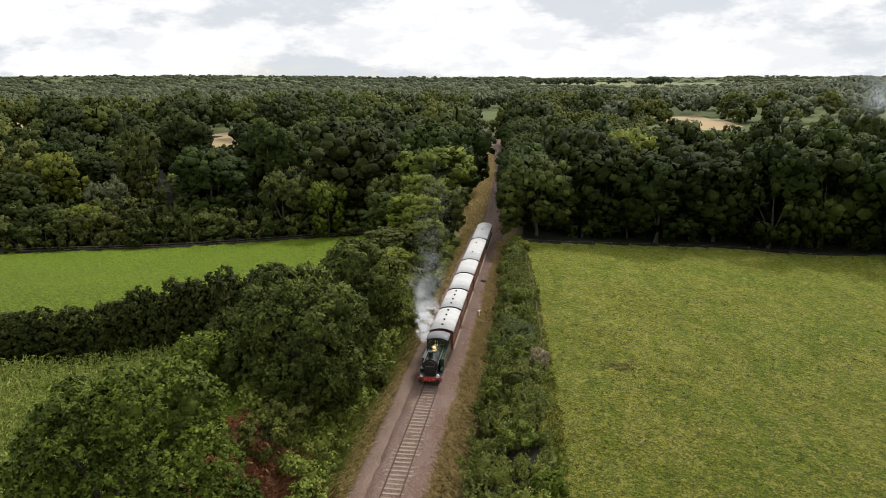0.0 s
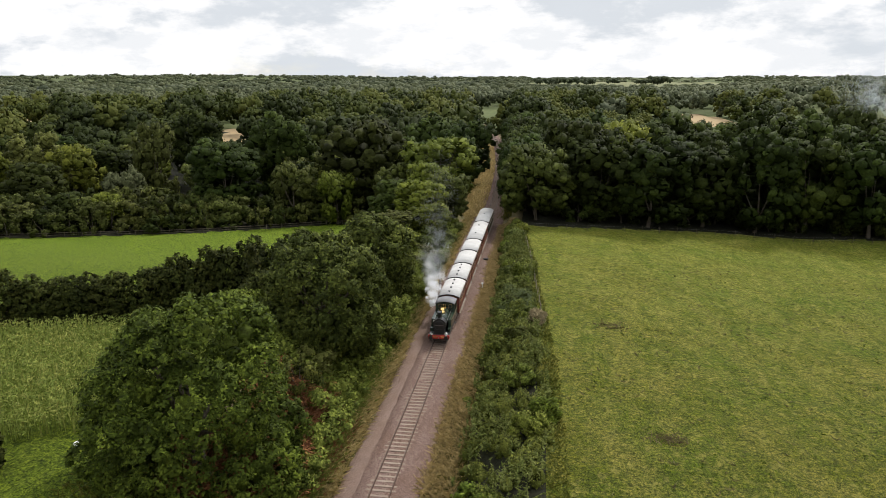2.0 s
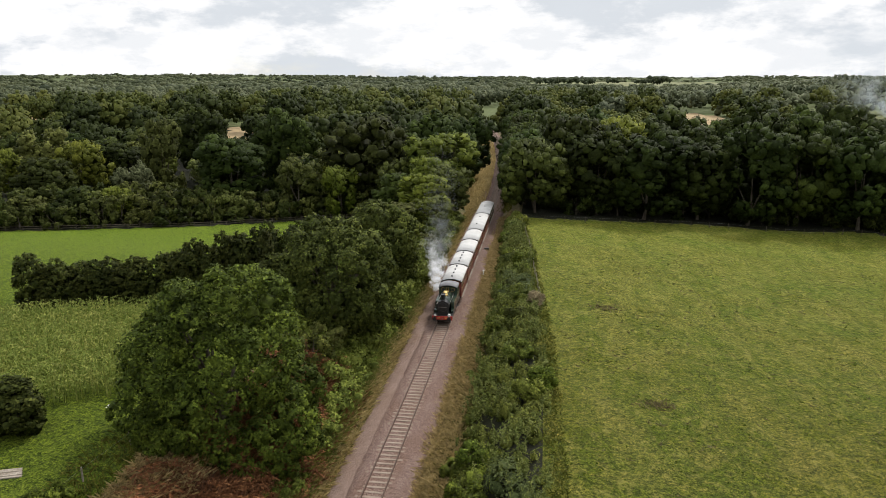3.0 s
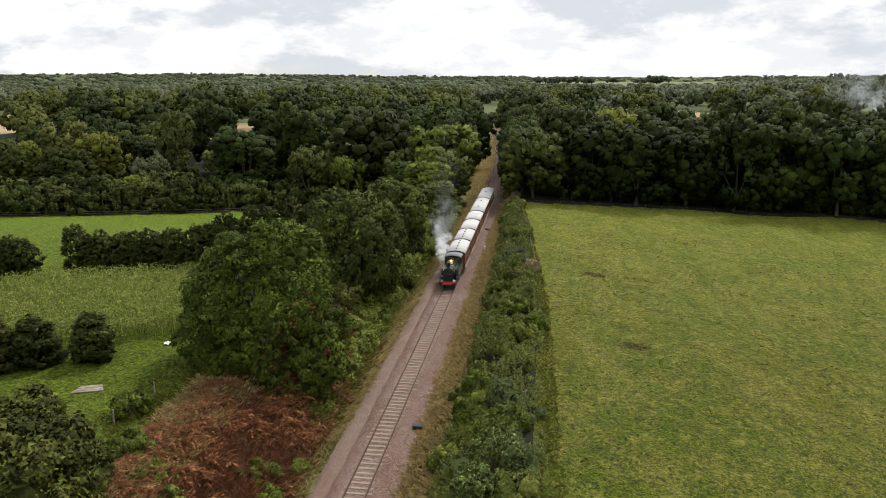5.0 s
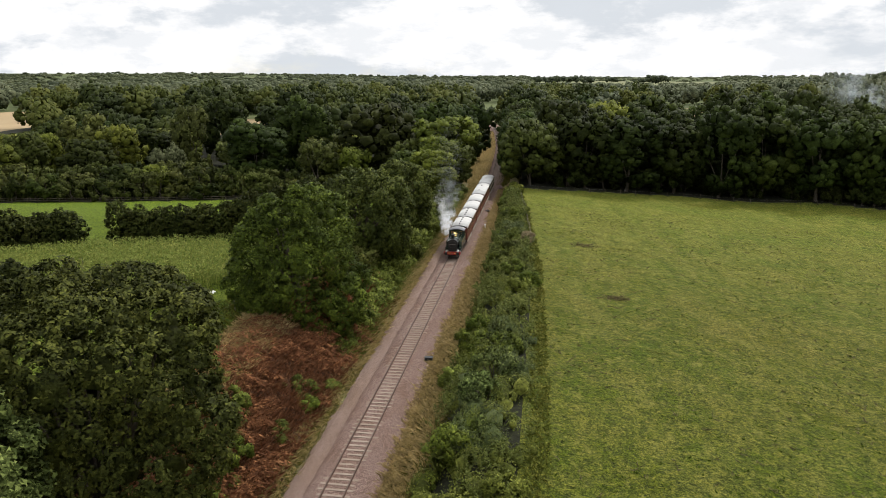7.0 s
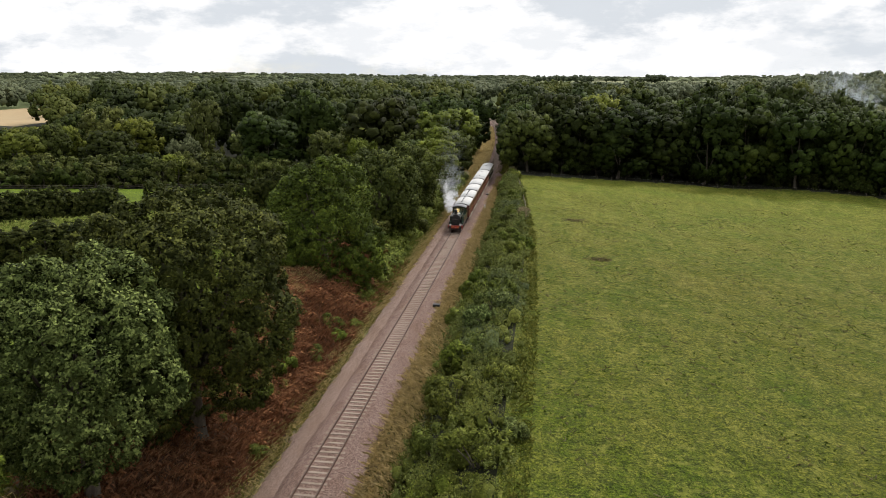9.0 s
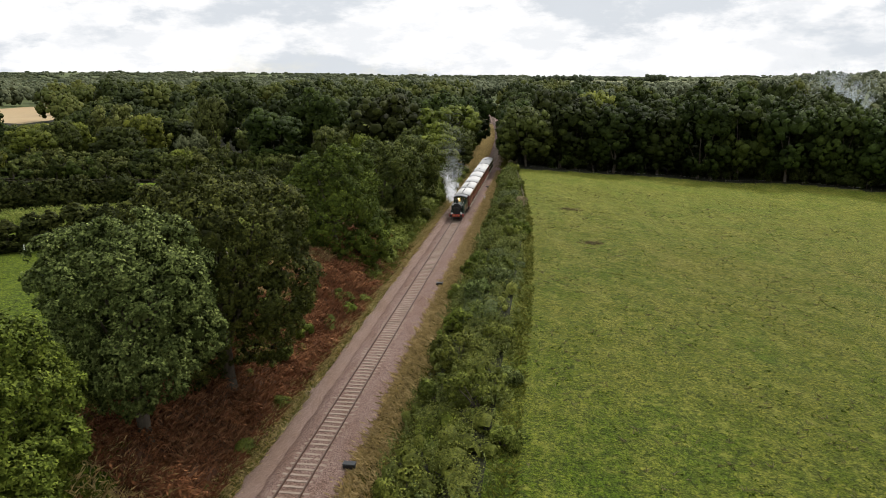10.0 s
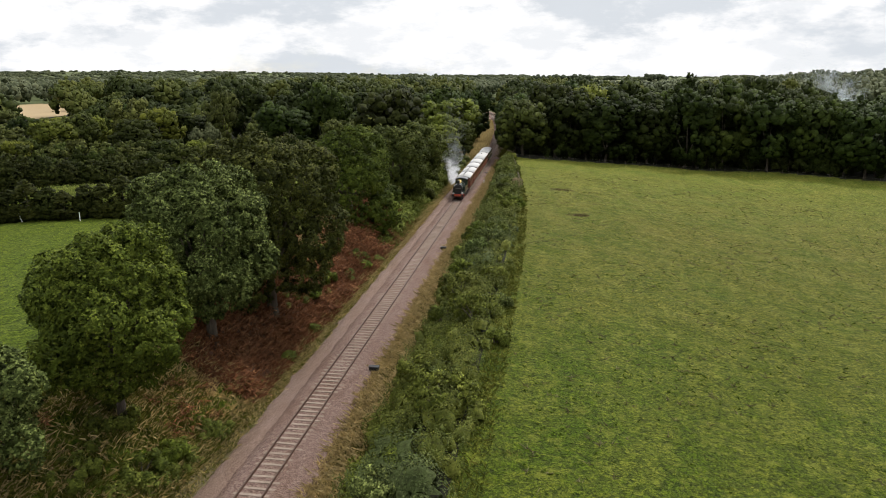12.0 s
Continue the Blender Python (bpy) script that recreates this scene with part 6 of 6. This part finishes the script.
def build_grass():
    rng = np.random.default_rng(39)

    def strip(n, fx, y0, y1, h, w, lean, name, mat, label):
        y = rng.uniform(y0, y1, n)
        x = fx(y, rng.uniform(0, 1, n))
        keep = np.sin(x * 0.8 + y * 0.31) * np.sin(y * 0.57 - x) + rng.normal(size=n) * 0.5 > -0.75
        v, f = blades(rng, x[keep], y[keep], h, w, lean)
        tagged(new(name, mesh_of(name, v, f, mat)), label, "grass", kind="stuff")
    strip(60000, lambda y, t: track_x(y) + 2.75 + 2.7 * t ** 1.1, -56, 150, 0.5, 0.045, 1.3, "dry_grass_verge", M_DRYGRASS, "tall straw-coloured grass beside the ballast")
    strip(13000, lambda y, t: track_x(y) - 3.7 - 1.3 * t ** 1.3, 40, 175, 0.5, 0.07, 1.5, "dry_grass_bank", M_DRYGRASS, "straw-coloured grass at the foot of the bank")
    strip(26000, lambda y, t: track_x(y) + 3.6 + 3.0 * t, -56, 145, 0.38, 0.045, 1.3, "verge_weeds", M_TUFT, "green weeds among the dry verge grass")
    strip(12000, lambda y, t: track_x(y) - (2.0 + 7.0 * t), 158, 330, 0.8, 0.22, 0.4, "dry_grass_corridor", M_DRYGRASS, "pale grass along the line through the wood")
    strip(44000, lambda y, t: -4.4 - 7.5 * t, -5, 62, 0.55, 0.022, 1.1, "dead_grass", M_REDGRASS, "rust-red dead grass on the cutting bank")
    strip(34000, lambda y, t: track_x(y) - 4.3 - t * (1.9 + 4.6 * ss(58, 68, y)), 42, 150, 0.55, 0.10, 1.0, "bank_green_grass", M_CORN, "lush green weeds on the bank below the oaks")
    strip(16000, lambda y, t: -3.5 - 1.7 * t, -56, 60, 0.24, 0.045, 1.3, "path_edge_weeds", M_TUFT, "weedy grass along the path edge")
    strip(16000, lambda y, t: -3.4 - 1.9 * t ** 0.7, -56, 60, 0.35, 0.03, 1.3, "path_edge_straw", M_DRYGRASS, "straw-coloured grass along the path edge")
    strip(18000, lambda y, t: -12.0 - 7.0 * t ** 1.8, -56, 50, 0.35, 0.06, 1.3, "bank_top_grass", M_TUFT, "rough grass on top of the bank")
    strip(46000, lambda y, t: -4.4 - 9.0 * t, -56, -7, 0.4, 0.04, 1.2, "bank_foot_grass", M_TUFT, "rough olive grass on the bank near the young oak")
    def tussocks(n, per, h, w, lean, thin, name, mat, label):
        y = -54 + 175 * rng.uniform(0, 1, n) ** 1.7
        x = crest_x(y) + 0.8 + 66 * rng.uniform(0, 1, n)
        keep = np.sin(x * 0.31 + 0.7 * np.sin(y * 0.17)) * np.sin(y * 0.23 + x * 0.09) + 0.6 * rng.normal(size=n) > thin
        x, y = np.repeat(x[keep], per), np.repeat(y[keep], per)
        v, f = blades(rng, x + rng.normal(size=len(x)) * 0.07, y + rng.normal(size=len(x)) * 0.07, h, w, lean)
        tagged(new(name, mesh_of(name, v, f, mat)), label, "grass", kind="stuff")
    tussocks(12000, 5, 0.10, 0.10, 1.2, 0.1, "grass_tussocks", M_TUSSOCK, "small dark green tussocks left by grazing in the pasture")
    tussocks(5200, 5, 0.20, 0.05, 1.8, 0.25, "pale_grass_wisps", M_WISP, "bleached wisps of dead grass lying in the pasture")
    strip(6000, lambda y, t: track_x(y) + 1.5 + 3.2 * t, 156, 330, 0.6, 0.2, 0.5, "lineside_weeds", M_TUFT, "rough grass between the line and the wood")
    strip(20000, lambda y, t: -4.6 - 8.5 * t, -56, -3, 0.45, 0.035, 1.2, "bank_foot_straw", M_DRYGRASS, "pale dry grass on the bank near the young oak")
    strip(10000, lambda y, t: -10.2 - 4.6 * t, 24, 42, 0.5, 0.035, 1.2, "bank_slope_straw", M_DRYGRASS, "pale dry grass on the upper bank")
    strip(11000, lambda y, t: crest_x(y) - 0.9 + 1.5 * t, -50, 137, 0.26, 0.045, 1.3, "field_edge_grass", M_TUFT, "straw-coloured uncut grass along the field edge")


build_grass()


# ---- fences, posts and small things ----


def post(bm, x, y, h, r=0.06, lean=0.0, z=None):
    z = height(x, y) if z is None else z
    tube(bm, (x, y, z - 0.3), (x + lean, y, z + h), r, r * 0.9, 7)


def wire_fence(name, pts, step, h, label, wires, seed, rail=False, timber=None):
    rng = random.Random(seed)
    root = empty(name, pose(0, 0, 0), label, "fence")
    line = []
    for (xa, ya), (xb, yb) in zip(pts, pts[1:]):
        n = max(1, int(math.hypot(xb - xa, yb - ya) / step))
        for k in range(n):
            line.append((xa + (xb - xa) * k / n, ya + (yb - ya) * k / n))
    line.append(pts[-1])
    for x, y in line:
        bm = B(); post(bm, x, y, h * rng.uniform(0.92, 1.06), 0.065, rng.uniform(-0.06, 0.06))
        part("post", bm, timber or M_POSTWOOD, root)
    for wz in wires:
        bm = B()
        for a, b in zip(line, line[1:]):
            za, zb = height(*a) + wz, height(*b) + wz
            if rail:
                tube(bm, (a[0], a[1], za), (b[0], b[1], zb), 0.05, n=5)
            else:
                tube(bm, (a[0], a[1], za), (b[0], b[1], zb), 0.006, n=4)
        part("rail" if rail else "wire", bm, (timber or M_POSTWOOD) if rail else M_STEEL, root)
    return root


wire_fence("meadow_fence", [(-18, 180.5), (-27, 179.1), (-42, 173.3), (-71, 157.8), (-102, 145.4), (-160, 118)], 3.4, 1.25, "dark timber post and rail fence below the wood", (0.55, 1.05), 1, True, M_BARK)
wire_fence("field_fence", [(7.4, 137), (8.6, 125), (9.8, 112), (10.7, 97), (11.6, 84)], 3.2, 1.2, "grey posts and wires between scrub and pasture", (0.5, 1.1), 2)
wire_fence("wood_fence", [(8, 138.6), (20, 142.6), (38, 149.6), (50, 153), (77, 155), (100, 141), (130, 122)], 3.6, 1.15, "weathered post and wire fence along the wood", (0.45, 1.0), 3, False, M_BARK)
wire_fence("bank_fence", [(-16.2, 47.5), (-17.0, 38), (-17.5, 28)], 3.4, 1.1, "old timber posts along the bank top", (0.9,), 4)


def single(name, x, y, h, r, mat, label, cat, lean=0.0, cap=False):
    root = empty(name, place(x, y), label, cat)
    bm = B(); tube(bm, (0, 0, -0.3), (lean, 0, h), r, r * 0.92, 9)
    part("shaft", bm, mat, root)
    if cap:
        bm = B(); box(bm, lean - r * 1.4, lean + r * 1.4, -r * 1.4, r * 1.4, h - 0.02, h + 0.06, 0.01)
        part("cap", bm, mat, root)


single("marker_post", 2.9, 104.7, 1.0, 0.10, M_WHITE, "short white concrete marker post beside the ballast", "post", 0.0, True)
single("timber_post", -3.4, 104.9, 1.6, 0.13, M_POSTWOOD, "old timber post beside the path", "post", 0.05, True)
single("white_post", -52.1, 32.6, 1.2, 0.07, M_WHITE, "leaning white post on the grass", "post", -0.45)
single("white_post", -45.1, 34.4, 1.2, 0.07, M_WHITE, "white post on the grass", "post", 0.0)


def trackside_box(x, y, w, label):
    root = empty("trackside_box", pose(x, y, -0.30), label, "equipment box")
    part("case", box(B(), -w / 2, w / 2, -0.22, 0.22, 0, 0.30, 0.04), M_BLACK, root)
    part("lid", box(B(), -w / 2 - 0.03, w / 2 + 0.03, -0.25, 0.25, 0.30, 0.36, 0.02), M_BLACK, root)


trackside_box(2.56, 43.3, 0.75, "small black equipment box on the ballast")
trackside_box(2.1, 120.6, 0.8, "small black equipment box on the ballast")
trackside_box(2.75, 1.8, 0.8, "small black equipment box on the ballast")


def build_sheet():
    bm = B(); bmesh.ops.create_grid(bm, x_segments=8, y_segments=8, size=0.28)
    for v in bm.verts:
        v.co.z = 0.12 + 0.16 * noise.noise(v.co * 3.1) + 0.25 * math.exp(-(v.co.length * 3) ** 2)
        v.co.x *= 1.0 + 0.3 * noise.noise(v.co * 2)
    bmesh.ops.solidify(bm, geom=bm.faces[:], thickness=0.02)
    root = empty("white_sheet", place(-21.5, 48.0), "crumpled white sheet lying on the grass", "sheet")
    part("cloth", bm, M_WHITE, root)
    pl = empty("plank_stack", place(-22.6, 38.0, 20), "weathered grey planks lying on the lawn", "planks")
    for k in range(5):
        part("plank", box(B(), -1.1 + 0.1 * k, 1.2 - 0.07 * k, -0.5 + k * 0.24, -0.3 + k * 0.24, 0.02, 0.10 + 0.02 * (k % 2), 0.01), M_POSTWOOD, pl)


build_sheet()
vapour_cloud("bonfire_smoke", "thin pale bonfire smoke rising beyond the wood", M_SMOKE,
             [(210 - 2.6 * k, 438 + k, 3 + 2.9 * k, 3.4 + 1.25 * k, 1.0 / (1 + 0.02 * k * k)) for k in range(13)], 5, 90000, 0.11)
build_sleepers()
